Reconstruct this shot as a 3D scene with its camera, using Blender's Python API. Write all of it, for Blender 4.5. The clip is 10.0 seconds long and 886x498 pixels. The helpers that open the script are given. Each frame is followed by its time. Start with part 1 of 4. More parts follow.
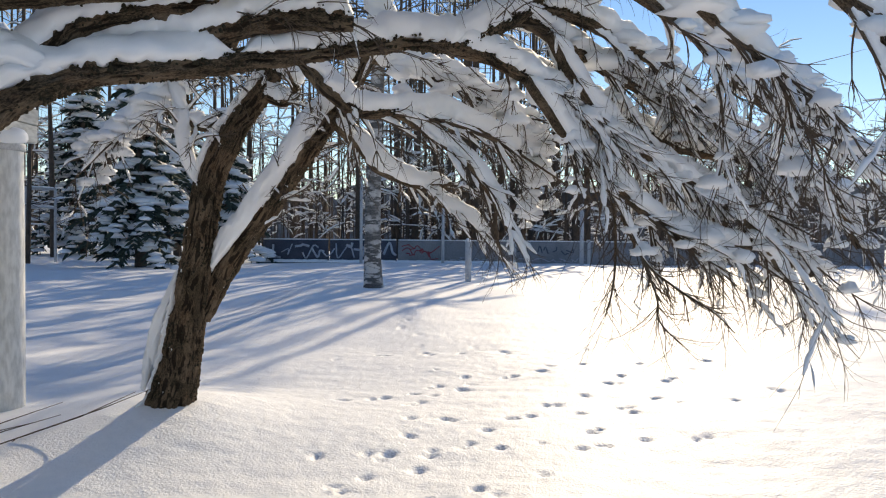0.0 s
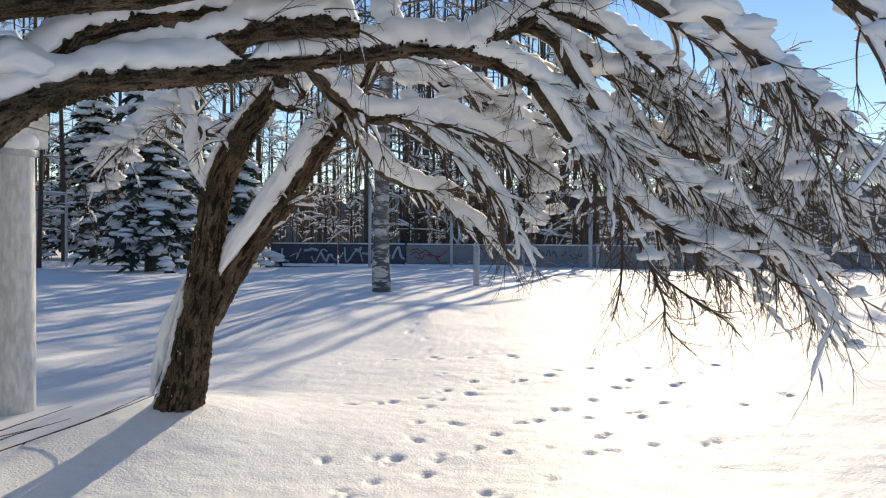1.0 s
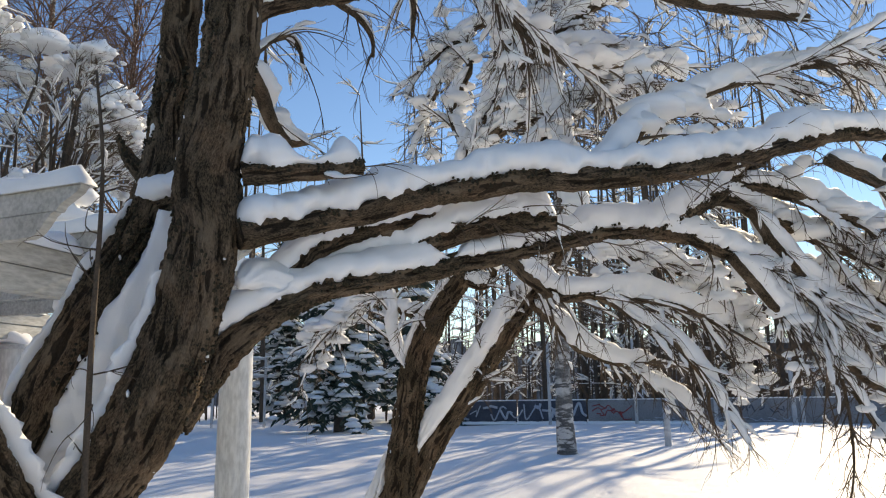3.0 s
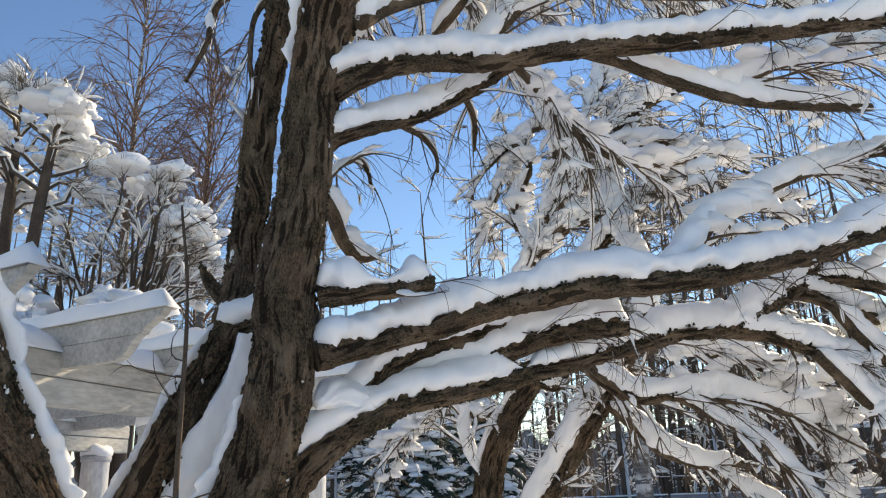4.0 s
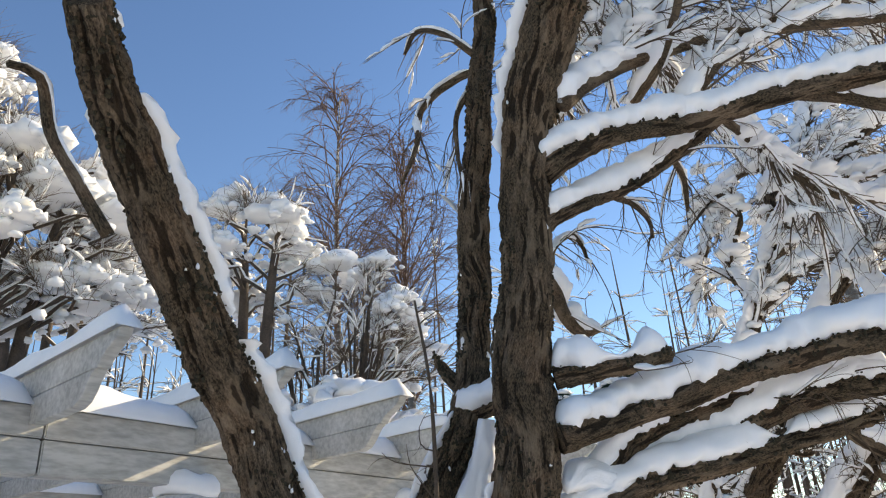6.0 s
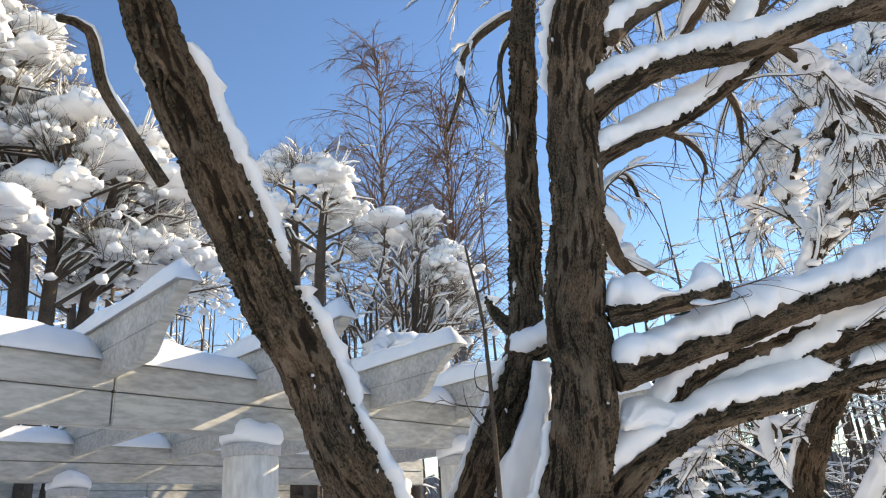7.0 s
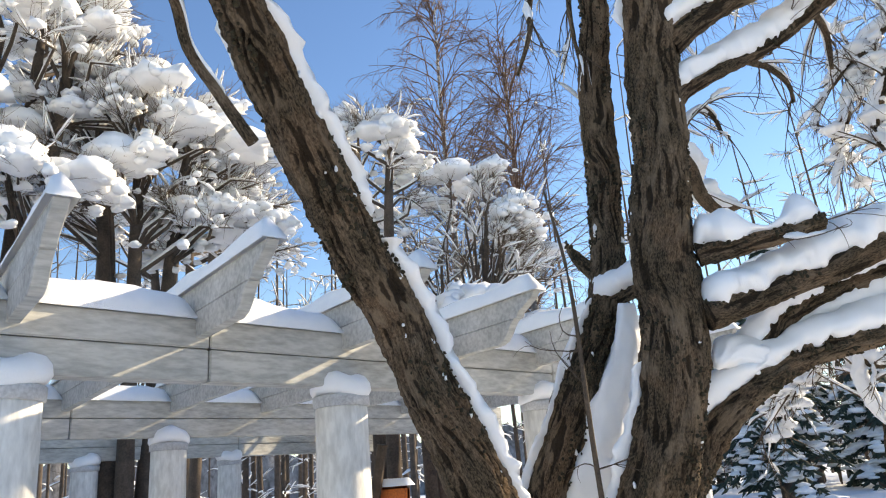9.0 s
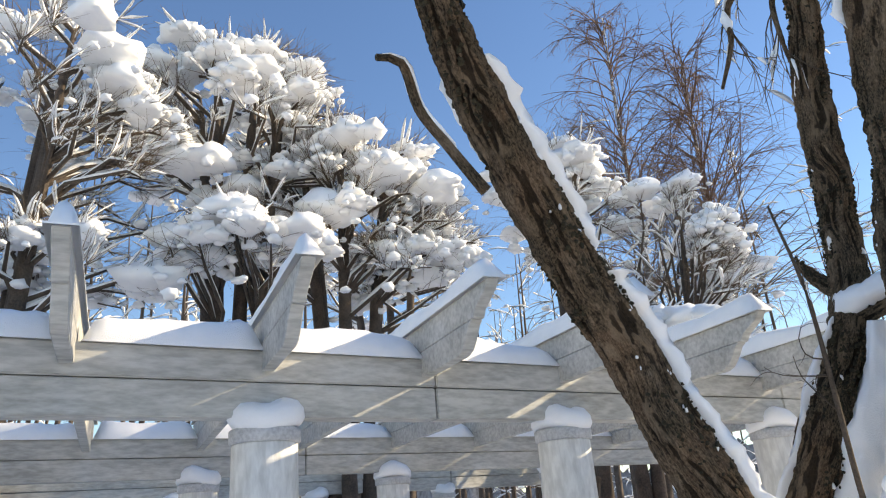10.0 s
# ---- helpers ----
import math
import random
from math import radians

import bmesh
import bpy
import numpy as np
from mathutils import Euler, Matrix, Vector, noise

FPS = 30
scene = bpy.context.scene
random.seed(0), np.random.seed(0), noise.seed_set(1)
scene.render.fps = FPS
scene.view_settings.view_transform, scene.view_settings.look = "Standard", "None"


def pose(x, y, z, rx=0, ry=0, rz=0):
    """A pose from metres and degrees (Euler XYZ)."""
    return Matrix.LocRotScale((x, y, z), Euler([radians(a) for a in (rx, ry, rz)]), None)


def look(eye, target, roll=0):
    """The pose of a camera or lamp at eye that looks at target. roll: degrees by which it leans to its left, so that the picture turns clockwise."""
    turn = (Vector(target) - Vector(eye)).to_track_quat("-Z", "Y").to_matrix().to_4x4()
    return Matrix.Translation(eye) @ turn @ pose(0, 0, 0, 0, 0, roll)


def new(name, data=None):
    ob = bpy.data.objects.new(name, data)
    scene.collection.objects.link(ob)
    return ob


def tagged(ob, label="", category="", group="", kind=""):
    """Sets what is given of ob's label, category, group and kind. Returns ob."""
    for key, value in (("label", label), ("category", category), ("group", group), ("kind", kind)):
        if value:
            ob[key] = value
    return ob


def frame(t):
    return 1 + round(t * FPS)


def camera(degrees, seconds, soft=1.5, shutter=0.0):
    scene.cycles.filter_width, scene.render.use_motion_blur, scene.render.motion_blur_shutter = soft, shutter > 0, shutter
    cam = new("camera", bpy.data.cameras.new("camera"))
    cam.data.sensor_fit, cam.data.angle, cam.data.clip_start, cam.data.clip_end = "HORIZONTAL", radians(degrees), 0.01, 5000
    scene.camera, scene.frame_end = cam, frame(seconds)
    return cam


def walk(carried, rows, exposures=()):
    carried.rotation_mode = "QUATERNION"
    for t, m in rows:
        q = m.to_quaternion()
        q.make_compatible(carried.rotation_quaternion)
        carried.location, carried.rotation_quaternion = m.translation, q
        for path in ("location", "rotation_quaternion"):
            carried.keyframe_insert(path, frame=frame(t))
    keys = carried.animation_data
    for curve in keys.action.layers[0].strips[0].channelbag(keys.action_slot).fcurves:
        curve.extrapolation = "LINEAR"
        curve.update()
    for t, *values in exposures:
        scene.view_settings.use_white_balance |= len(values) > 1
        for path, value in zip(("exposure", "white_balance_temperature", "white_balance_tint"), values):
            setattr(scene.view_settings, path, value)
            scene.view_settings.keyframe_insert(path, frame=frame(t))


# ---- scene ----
cam = camera(61.8, 10.0, 1.15)
METRES, EYE, TILT, LEAN, TURN = 0.85, 1.6, -1.0, -0.5, 0.0
ROWS = [
    (0.0, 0.0, 0.0, 0.0, 0.0, 0.0, -0.0),
    (0.5, 0.0094, -0.0076, 0.0002, 0.32, 0.13, -0.12),
    (1.0, 0.016, -0.0142, 0.0049, 0.68, 0.3, 0.06),
    (1.5, -0.0158, -0.0367, 0.0473, 3.54, 2.28, -0.03),
    (2.0, -0.0679, -0.07, 0.1055, 7.6, 6.23, -0.14),
    (2.5, -0.1076, -0.1009, 0.1422, 11.04, 8.92, 0.3),
    (4.0, -0.1395, -0.2152, 0.2924, 19.49, 19.2, 2.16),
    (4.5, -0.1482, -0.2477, 0.3225, 22.04, 21.73, 2.6),
    (5.0, -0.1872, -0.2893, 0.3476, 25.87, 23.64, 3.41),
    (5.5, -0.2404, -0.3258, 0.3514, 31.24, 24.48, 2.87),
    (6.0, -0.269, -0.3506, 0.3479, 35.35, 25.01, 2.65),
    (7.5, -0.3237, -0.3264, 0.2699, 40.31, 19.91, 3.6),
    (8.0, -0.3432, -0.3272, 0.2661, 40.56, 18.68, 3.92),
    (8.5, -0.3556, -0.3353, 0.2691, 41.22, 18.45, 4.34),
    (9.0, -0.3771, -0.3789, 0.281, 45.16, 18.6, 4.19),
    (9.5, -0.4099, -0.4484, 0.2959, 51.61, 19.97, 3.8),
    (10.0, -0.4403, -0.5463, 0.3105, 59.93, 21.8, 3.61),
]
walk(cam, [(t, pose(0, 0, EYE, TILT, LEAN, TURN) @ pose(METRES * x, METRES * y, METRES * z, 90 + pitch, roll, yaw)) for t, x, y, z, yaw, pitch, roll in ROWS],
     [(0.0, 0.15, 8500, 10), (2.5, 0.25, 8900, 10), (4.0, 0.6, 9200, 10), (5.5, 0.65, 9200, 10), (8.0, 1.02, 9100, 10), (9.5, 1.0, 9100, 10), (10.0, 0.88, 9100, 10)])

# ---- light ----
SUN_AZ, SUN_EL = radians(18), radians(24)
world = bpy.data.worlds.new("winter_sky")
scene.world = world
world.use_nodes = True
wn = world.node_tree.nodes
sky = wn.new("ShaderNodeTexSky")
sky.sky_type, sky.sun_disc = "NISHITA", False
sky.sun_elevation, sky.sun_rotation = SUN_EL, SUN_AZ
sky.air_density, sky.dust_density, sky.ozone_density = 1.0, 0.0, 3.5
clear = wn.new("ShaderNodeHueSaturation")
clear.inputs["Saturation"].default_value = 1.16
clear.inputs["Hue"].default_value = 0.509
world.node_tree.links.new(sky.outputs[0], clear.inputs["Color"])
world.node_tree.links.new(clear.outputs[0], wn["Background"].inputs[0])
wn["Background"].inputs[1].default_value = 0.15
sun = new("sun", bpy.data.lights.new("sun", "SUN"))
sun.data.energy, sun.data.angle, sun.data.color = 4.2, radians(0.53), (1.0, 0.93, 0.82)
sun.matrix_world = look((0, 0, 30), (-math.sin(SUN_AZ) * math.cos(SUN_EL), -math.cos(SUN_AZ) * math.cos(SUN_EL), 30 - math.sin(SUN_EL)))

# ---- limbs: x, y, z and radius along each ----
WILLOW = []
WILLOW.append(("trunk", [(-3.30, 2.64, 0.05, 0.24), (-3.13, 2.60, 0.43, 0.193), (-2.81, 2.57, 0.80, 0.168), (-2.50, 2.52, 1.07, 0.142), (-2.22, 2.47, 1.32, 0.130), (-2.00, 2.44, 1.58, 0.137), (-1.86, 2.42, 1.83, 0.140), (-1.74, 2.40, 2.12, 0.127), (-1.68, 2.38, 2.40, 0.121), (-1.66, 2.36, 2.72, 0.124), (-1.58, 2.34, 3.09, 0.105), (-1.54, 2.32, 3.48, 0.111), (-1.45, 2.28, 3.81, 0.121), (-1.31, 2.22, 4.08, 0.126), (-1.13, 2.15, 4.37, 0.115), (-0.89, 2.05, 4.72, 0.089), (-0.67, 1.95, 5.10, 0.064)]))
WILLOW.append(("stem", [(-3.20, 2.60, 0.05, 0.17), (-2.98, 2.52, 0.75, 0.14), (-2.60, 2.48, 1.46, 0.116), (-2.47, 2.50, 1.76, 0.114), (-2.38, 2.52, 1.95, 0.111), (-2.28, 2.55, 2.18, 0.104), (-2.18, 2.60, 2.42, 0.092), (-2.10, 2.64, 2.68, 0.079), (-2.08, 2.68, 3.02, 0.076), (-2.06, 2.70, 3.47, 0.077), (-2.02, 2.70, 3.85, 0.074), (-1.94, 2.70, 4.43, 0.065), (-1.88, 2.70, 4.87, 0.057), (-1.83, 2.70, 5.66, 0.041)]))
WILLOW.append(("stem", [(-2.85, 2.85, 0.05, 0.20), (-2.60, 2.68, 0.55, 0.18), (-2.44, 2.45, 0.95, 0.162), (-2.36, 2.30, 1.19, 0.149), (-2.31, 2.10, 1.43, 0.135), (-2.29, 1.95, 1.62, 0.123), (-2.24, 1.75, 1.85, 0.112), (-2.24, 1.60, 2.11, 0.101), (-2.26, 1.45, 2.41, 0.099), (-2.19, 1.20, 2.65, 0.091), (-2.09, 0.95, 2.87, 0.084), (-1.97, 0.72, 3.06, 0.077), (-1.88, 0.58, 3.15, 0.067), (-1.73, 0.40, 3.26, 0.052)]))
WILLOW.append(("limb", [(-2.16, 2.62, 2.58, 0.041), (-1.95, 2.60, 2.60, 0.038), (-1.72, 2.55, 2.64, 0.034)]))
WILLOW.append(("snag", [(-2.11, 2.64, 2.67, 0.039), (-2.19, 2.63, 2.77, 0.035), (-2.24, 2.62, 2.84, 0.024), (-2.27, 2.60, 2.91, 0.008)]))
WILLOW.append(("limb", [(-1.54, 2.40, 2.61, 0.051), (-1.35, 2.50, 2.64, 0.042), (-1.13, 2.65, 2.68, 0.031)]))
WILLOW.append(("limb", [(-1.55, 2.40, 2.37, 0.063), (-1.40, 2.60, 2.44, 0.059), (-1.25, 2.75, 2.52, 0.058), (-0.89, 2.95, 2.63, 0.060), (-0.55, 3.05, 2.69, 0.060), (-0.20, 3.15, 2.70, 0.055), (0.16, 3.30, 2.75, 0.050), (0.59, 3.60, 2.90, 0.047), (1.03, 4.00, 3.07, 0.042), (1.56, 4.50, 3.20, 0.031)]))
WILLOW.append(("limb", [(-1.55, 2.75, 2.19, 0.044), (-1.49, 2.80, 2.31, 0.042), (-1.43, 2.85, 2.39, 0.043), (-1.25, 2.95, 2.47, 0.046), (-0.98, 3.15, 2.56, 0.053), (-0.65, 3.25, 2.60, 0.053), (-0.43, 3.30, 2.57, 0.036)]))
WILLOW.append(("limb", [(-1.48, 2.90, 2.28, 0.035), (-1.31, 3.00, 2.34, 0.036), (-1.11, 3.10, 2.41, 0.042), (-0.86, 3.20, 2.50, 0.053), (-0.61, 3.28, 2.55, 0.058), (-0.41, 3.30, 2.54, 0.036)]))
WILLOW.append(("limb", [(-1.88, 2.50, 1.68, 0.101), (-1.76, 2.65, 1.94, 0.089), (-1.56, 2.75, 2.11, 0.069), (-1.39, 2.90, 2.23, 0.053), (-1.14, 3.05, 2.28, 0.050), (-0.89, 3.25, 2.36, 0.047), (-0.60, 3.45, 2.45, 0.044), (-0.23, 3.70, 2.56, 0.044), (0.07, 3.90, 2.61, 0.042), (0.31, 4.00, 2.74, 0.040), (0.54, 4.10, 2.93, 0.038), (0.80, 4.15, 3.12, 0.032), (1.06, 4.20, 3.25, 0.026)]))
WILLOW.append(("limb", [(0.02, 3.88, 2.59, 0.039), (0.39, 4.15, 2.55, 0.038), (0.76, 4.55, 2.46, 0.038), (1.17, 4.85, 2.37, 0.036), (1.58, 5.10, 2.23, 0.034), (2.27, 5.40, 2.14, 0.023)]))
WILLOW.append(("limb", [(-1.46, 2.34, 3.50, 0.059), (-1.35, 2.40, 3.59, 0.055), (-1.22, 2.55, 3.70, 0.047), (-0.91, 2.80, 3.78, 0.046), (-0.53, 3.00, 3.87, 0.047), (-0.01, 3.20, 3.91, 0.045), (0.38, 3.30, 3.92, 0.041), (0.81, 3.40, 3.93, 0.035), (1.26, 3.50, 3.95, 0.024)]))
WILLOW.append(("limb", [(-0.50, 3.00, 3.87, 0.028), (-0.16, 3.30, 3.83, 0.032), (0.17, 3.50, 3.73, 0.032), (0.49, 3.70, 3.71, 0.029), (0.94, 4.00, 3.75, 0.024)]))
WILLOW.append(("limb", [(-1.51, 2.38, 3.28, 0.044), (-1.41, 2.50, 3.38, 0.038), (-1.21, 2.80, 3.57, 0.033), (-1.00, 3.00, 3.77, 0.032), (-0.81, 3.10, 3.92, 0.029)]))
WILLOW.append(("limb", [(-1.30, 2.30, 3.78, 0.035), (-1.25, 2.50, 3.98, 0.032), (-1.06, 2.80, 4.22, 0.032), (-0.77, 3.10, 4.40, 0.030), (-0.38, 3.40, 4.46, 0.028), (0.21, 3.80, 4.52, 0.023)]))
WILLOW.append(("spray", [(-1.98, 2.70, 4.52, 0.025), (-2.07, 2.70, 4.53, 0.022), (-2.22, 2.65, 4.45, 0.022), (-2.31, 2.60, 4.30, 0.018), (-2.28, 2.55, 4.11, 0.015), (-2.36, 2.50, 3.84, 0.009)]))
WILLOW.append(("spray", [(-1.96, 2.70, 4.44, 0.022), (-2.07, 2.65, 4.26, 0.015), (-2.06, 2.60, 3.98, 0.012), (-2.03, 2.60, 3.74, 0.009)]))
WILLOW.append(("spray", [(-1.95, 2.70, 4.62, 0.022), (-2.13, 2.65, 4.84, 0.019), (-2.29, 2.60, 4.90, 0.016), (-2.39, 2.60, 4.78, 0.010)]))
WILLOW.append(("spray", [(-1.57, 2.45, 3.13, 0.015), (-1.63, 2.90, 3.46, 0.014), (-1.60, 3.00, 3.43, 0.012), (-1.57, 3.00, 3.33, 0.009)]))
WILLOW.append(("spray", [(-1.33, 2.80, 3.54, 0.017), (-1.33, 3.10, 3.61, 0.015), (-1.29, 3.20, 3.55, 0.012), (-1.28, 3.20, 3.45, 0.009)]))
WILLOW.append(("spray", [(-1.07, 3.00, 3.76, 0.017), (-1.10, 3.30, 3.75, 0.015), (-1.13, 3.40, 3.63, 0.009)]))
WILLOW.append(("limb", [(-1.17, 2.90, 4.05, 0.023), (-0.99, 2.85, 4.19, 0.023), (-0.85, 2.80, 4.42, 0.023), (-0.73, 2.75, 4.70, 0.020)]))
WILLOW.append(("bough", [(0.19, 4.00, 2.72, 0.043), (0.44, 4.10, 2.78, 0.040), (0.70, 4.30, 2.71, 0.039), (1.10, 4.60, 2.58, 0.038), (1.54, 4.90, 2.46, 0.037), (2.00, 5.10, 2.27, 0.031), (2.48, 5.30, 2.16, 0.024)]))
WILLOW.append(("bough", [(0.13, 3.95, 2.62, 0.036), (0.55, 4.20, 2.45, 0.035), (0.94, 4.50, 2.30, 0.034), (1.44, 4.80, 2.08, 0.033), (1.93, 5.00, 1.88, 0.031), (2.41, 5.20, 1.61, 0.024), (2.66, 5.30, 1.33, 0.016)]))
WILLOW.append(("bough", [(0.45, 4.10, 2.47, 0.028), (0.70, 4.30, 2.19, 0.029), (1.01, 4.50, 1.95, 0.027), (1.28, 4.60, 1.73, 0.025), (1.56, 4.70, 1.64, 0.022), (2.00, 4.80, 1.54, 0.015)]))
WILLOW.append(("bough", [(0.51, 4.10, 2.87, 0.037), (0.96, 4.30, 2.78, 0.036), (1.35, 4.50, 2.60, 0.034), (1.62, 4.70, 2.43, 0.032), (2.11, 4.90, 2.17, 0.030), (2.66, 5.10, 1.93, 0.027), (2.92, 5.20, 1.54, 0.020)]))
WILLOW.append(("bough", [(0.85, 3.60, 2.83, 0.030), (1.34, 3.80, 2.59, 0.029), (1.65, 4.00, 2.37, 0.027), (2.06, 4.20, 2.22, 0.022), (2.46, 4.40, 2.05, 0.017)]))
WILLOW.append(("bough", [(0.91, 3.00, 2.65, 0.023), (1.32, 3.20, 2.39, 0.022), (1.59, 3.30, 2.24, 0.020), (1.82, 3.40, 2.14, 0.016)]))
WILLOW.append(("bough", [(1.22, 2.40, 2.44, 0.029), (1.40, 2.45, 2.30, 0.026), (1.62, 2.50, 2.12, 0.019)]))
WILLOW.append(("bare", [(1.03, 4.50, 1.81, 0.011), (1.05, 4.50, 1.57, 0.009), (1.04, 4.50, 1.36, 0.007), (0.99, 4.50, 1.12, 0.004)]))
WILLOW.append(("bare", [(1.08, 4.50, 1.74, 0.011), (1.22, 4.50, 1.47, 0.009), (1.40, 4.50, 1.30, 0.008), (1.64, 4.50, 1.16, 0.006), (1.78, 4.50, 1.02, 0.004)]))
WILLOW.append(("bare", [(1.19, 4.50, 1.54, 0.010), (1.30, 4.50, 1.26, 0.008), (1.33, 4.50, 1.09, 0.006), (1.47, 4.50, 0.95, 0.004)]))
WILLOW.append(("bough", [(0.57, 4.10, 2.72, 0.028), (0.76, 4.25, 2.47, 0.029), (1.08, 4.50, 2.19, 0.027), (1.60, 4.70, 1.93, 0.025), (2.00, 4.80, 1.68, 0.022), (2.23, 4.90, 1.39, 0.015)]))
WILLOW.append(("bough", [(-0.94, 2.90, 3.84, 0.025), (-0.78, 3.10, 4.22, 0.027), (-0.50, 3.40, 4.56, 0.029), (-0.07, 3.70, 4.71, 0.027), (0.49, 4.00, 4.66, 0.020), (0.84, 4.20, 4.48, 0.014)]))
WILLOW.append(("bough", [(-1.25, 2.50, 3.98, 0.027), (-1.11, 2.80, 4.37, 0.029), (-0.83, 3.10, 4.80, 0.032), (-0.38, 3.50, 5.17, 0.031), (0.16, 3.90, 5.21, 0.025), (0.62, 4.20, 4.97, 0.018)]))
WILLOW.append(("bough", [(-0.81, 3.10, 3.92, 0.023), (-0.67, 3.50, 3.81, 0.025), (-0.49, 3.90, 3.70, 0.023), (-0.27, 4.30, 3.75, 0.021), (0.05, 4.60, 3.88, 0.015)]))
WILLOW.append(("bough", [(0.17, 3.50, 3.73, 0.026), (0.46, 3.70, 3.94, 0.024), (0.84, 3.90, 4.13, 0.022), (1.22, 4.10, 4.18, 0.016)]))
WILLOW.append(("bough", [(-0.20, 3.20, 2.72, 0.025), (0.05, 3.50, 3.05, 0.027), (0.33, 3.80, 3.29, 0.026), (0.81, 4.10, 3.50, 0.025), (1.25, 4.40, 3.64, 0.019)]))
WILLOW.append(("limb", [(-1.59, 2.50, 3.10, 0.035), (-1.70, 2.90, 3.08, 0.034), (-1.75, 3.20, 3.04, 0.030), (-1.67, 3.30, 3.05, 0.018)]))
OLD_WILLOW = []
OLD_WILLOW.append(("trunk", [(-2.14, 5.70, 0.09, 0.201), (-2.08, 5.65, 0.30, 0.182), (-1.96, 5.60, 0.76, 0.141), (-1.84, 5.50, 1.32, 0.113), (-1.79, 5.50, 1.66, 0.109), (-1.72, 5.50, 2.04, 0.109), (-1.52, 5.45, 2.41, 0.095), (-1.33, 5.40, 2.63, 0.074), (-1.16, 5.30, 2.85, 0.056), (-0.98, 5.20, 3.08, 0.039)]))
OLD_WILLOW.append(("limb", [(-1.85, 5.60, 0.98, 0.094), (-1.70, 5.60, 1.26, 0.090), (-1.49, 5.50, 1.54, 0.084), (-1.17, 5.40, 1.95, 0.078), (-0.89, 5.20, 2.30, 0.075), (-0.72, 5.10, 2.48, 0.062), (-0.56, 5.00, 2.69, 0.046), (-0.39, 4.80, 2.90, 0.029)]))
OLD_WILLOW.append(("limb", [(-0.91, 4.50, 2.78, 0.051), (-0.81, 4.40, 2.62, 0.050), (-0.69, 4.40, 2.46, 0.047), (-0.52, 4.40, 2.34, 0.044), (-0.29, 4.40, 2.33, 0.037), (-0.02, 4.50, 2.31, 0.031), (0.23, 4.60, 2.25, 0.025), (0.48, 4.70, 2.13, 0.018)]))
OLD_WILLOW.append(("limb", [(-0.76, 5.10, 2.38, 0.035), (-0.56, 5.05, 2.20, 0.035), (-0.46, 5.00, 2.05, 0.030), (-0.32, 5.00, 1.98, 0.027), (-0.15, 5.00, 1.94, 0.023), (0.06, 5.00, 1.96, 0.015)]))
OLD_WILLOW.append(("limb", [(-1.78, 5.50, 1.95, 0.042), (-1.87, 5.45, 2.14, 0.037), (-1.89, 5.40, 2.40, 0.037), (-1.89, 5.40, 2.60, 0.033), (-1.96, 5.40, 2.72, 0.029)]))
OLD_WILLOW.append(("laden", [(-1.96, 5.40, 2.70, 0.033), (-2.10, 5.35, 2.51, 0.028), (-2.28, 5.30, 2.32, 0.020), (-2.50, 5.30, 2.18, 0.012)]))
OLD_WILLOW.append(("limb", [(-1.89, 5.40, 2.44, 0.029), (-1.75, 5.40, 2.36, 0.025), (-1.63, 5.40, 2.42, 0.021)]))
OLD_WILLOW.append(("limb", [(-2.00, 5.40, 2.48, 0.021), (-2.16, 5.30, 2.58, 0.020), (-1.92, 5.30, 2.74, 0.020), (-1.56, 5.30, 2.77, 0.020)]))
OLD_WILLOW.append(("limb", [(-1.34, 5.40, 2.63, 0.041), (-1.16, 5.35, 2.56, 0.033), (-1.07, 5.30, 2.67, 0.024), (-1.24, 5.30, 2.79, 0.020)]))
OLD_WILLOW.append(("limb", [(-0.29, 4.40, 2.33, 0.023), (-0.09, 4.45, 2.20, 0.020), (0.15, 4.50, 2.04, 0.017), (0.33, 4.50, 1.77, 0.014), (0.40, 4.50, 1.63, 0.010)]))
OLD_WILLOW.append(("limb", [(-0.15, 5.00, 1.94, 0.019), (-0.02, 5.00, 1.82, 0.015), (0.17, 5.00, 1.71, 0.011), (0.25, 5.00, 1.60, 0.008)]))
OLD_WILLOW.append(("laden", [(-0.52, 4.70, 2.73, 0.029), (-0.24, 4.70, 2.66, 0.029), (0.05, 4.80, 2.58, 0.026), (0.35, 4.90, 2.45, 0.022), (0.59, 5.00, 2.17, 0.015), (0.63, 5.00, 1.87, 0.011)]))
OLD_WILLOW.append(("limb", [(-0.98, 5.20, 3.08, 0.039), (-0.76, 5.30, 3.52, 0.044), (-0.37, 5.50, 4.00, 0.046), (0.04, 5.70, 4.40, 0.043)]))
OLD_WILLOW.append(("bough", [(-1.63, 5.60, 3.01, 0.054), (-1.32, 5.70, 3.71, 0.056), (-1.06, 5.70, 4.18, 0.052), (-0.76, 5.70, 4.53, 0.048), (-0.30, 5.60, 4.51, 0.036), (0.16, 5.50, 4.27, 0.026), (0.41, 5.40, 4.04, 0.016)]))
OLD_WILLOW.append(("bough", [(-1.10, 5.70, 4.09, 0.047), (-1.05, 5.80, 4.64, 0.044), (-1.07, 5.90, 4.98, 0.036), (-1.36, 6.00, 4.98, 0.032), (-1.57, 6.00, 4.63, 0.021), (-1.78, 6.00, 4.23, 0.015)]))
OLD_WILLOW.append(("bough", [(-1.32, 5.70, 3.71, 0.052), (-0.99, 5.60, 3.88, 0.050), (-0.56, 5.50, 3.97, 0.044), (-0.30, 5.40, 3.99, 0.034), (0.17, 5.30, 3.93, 0.024), (0.51, 5.20, 3.72, 0.015)]))
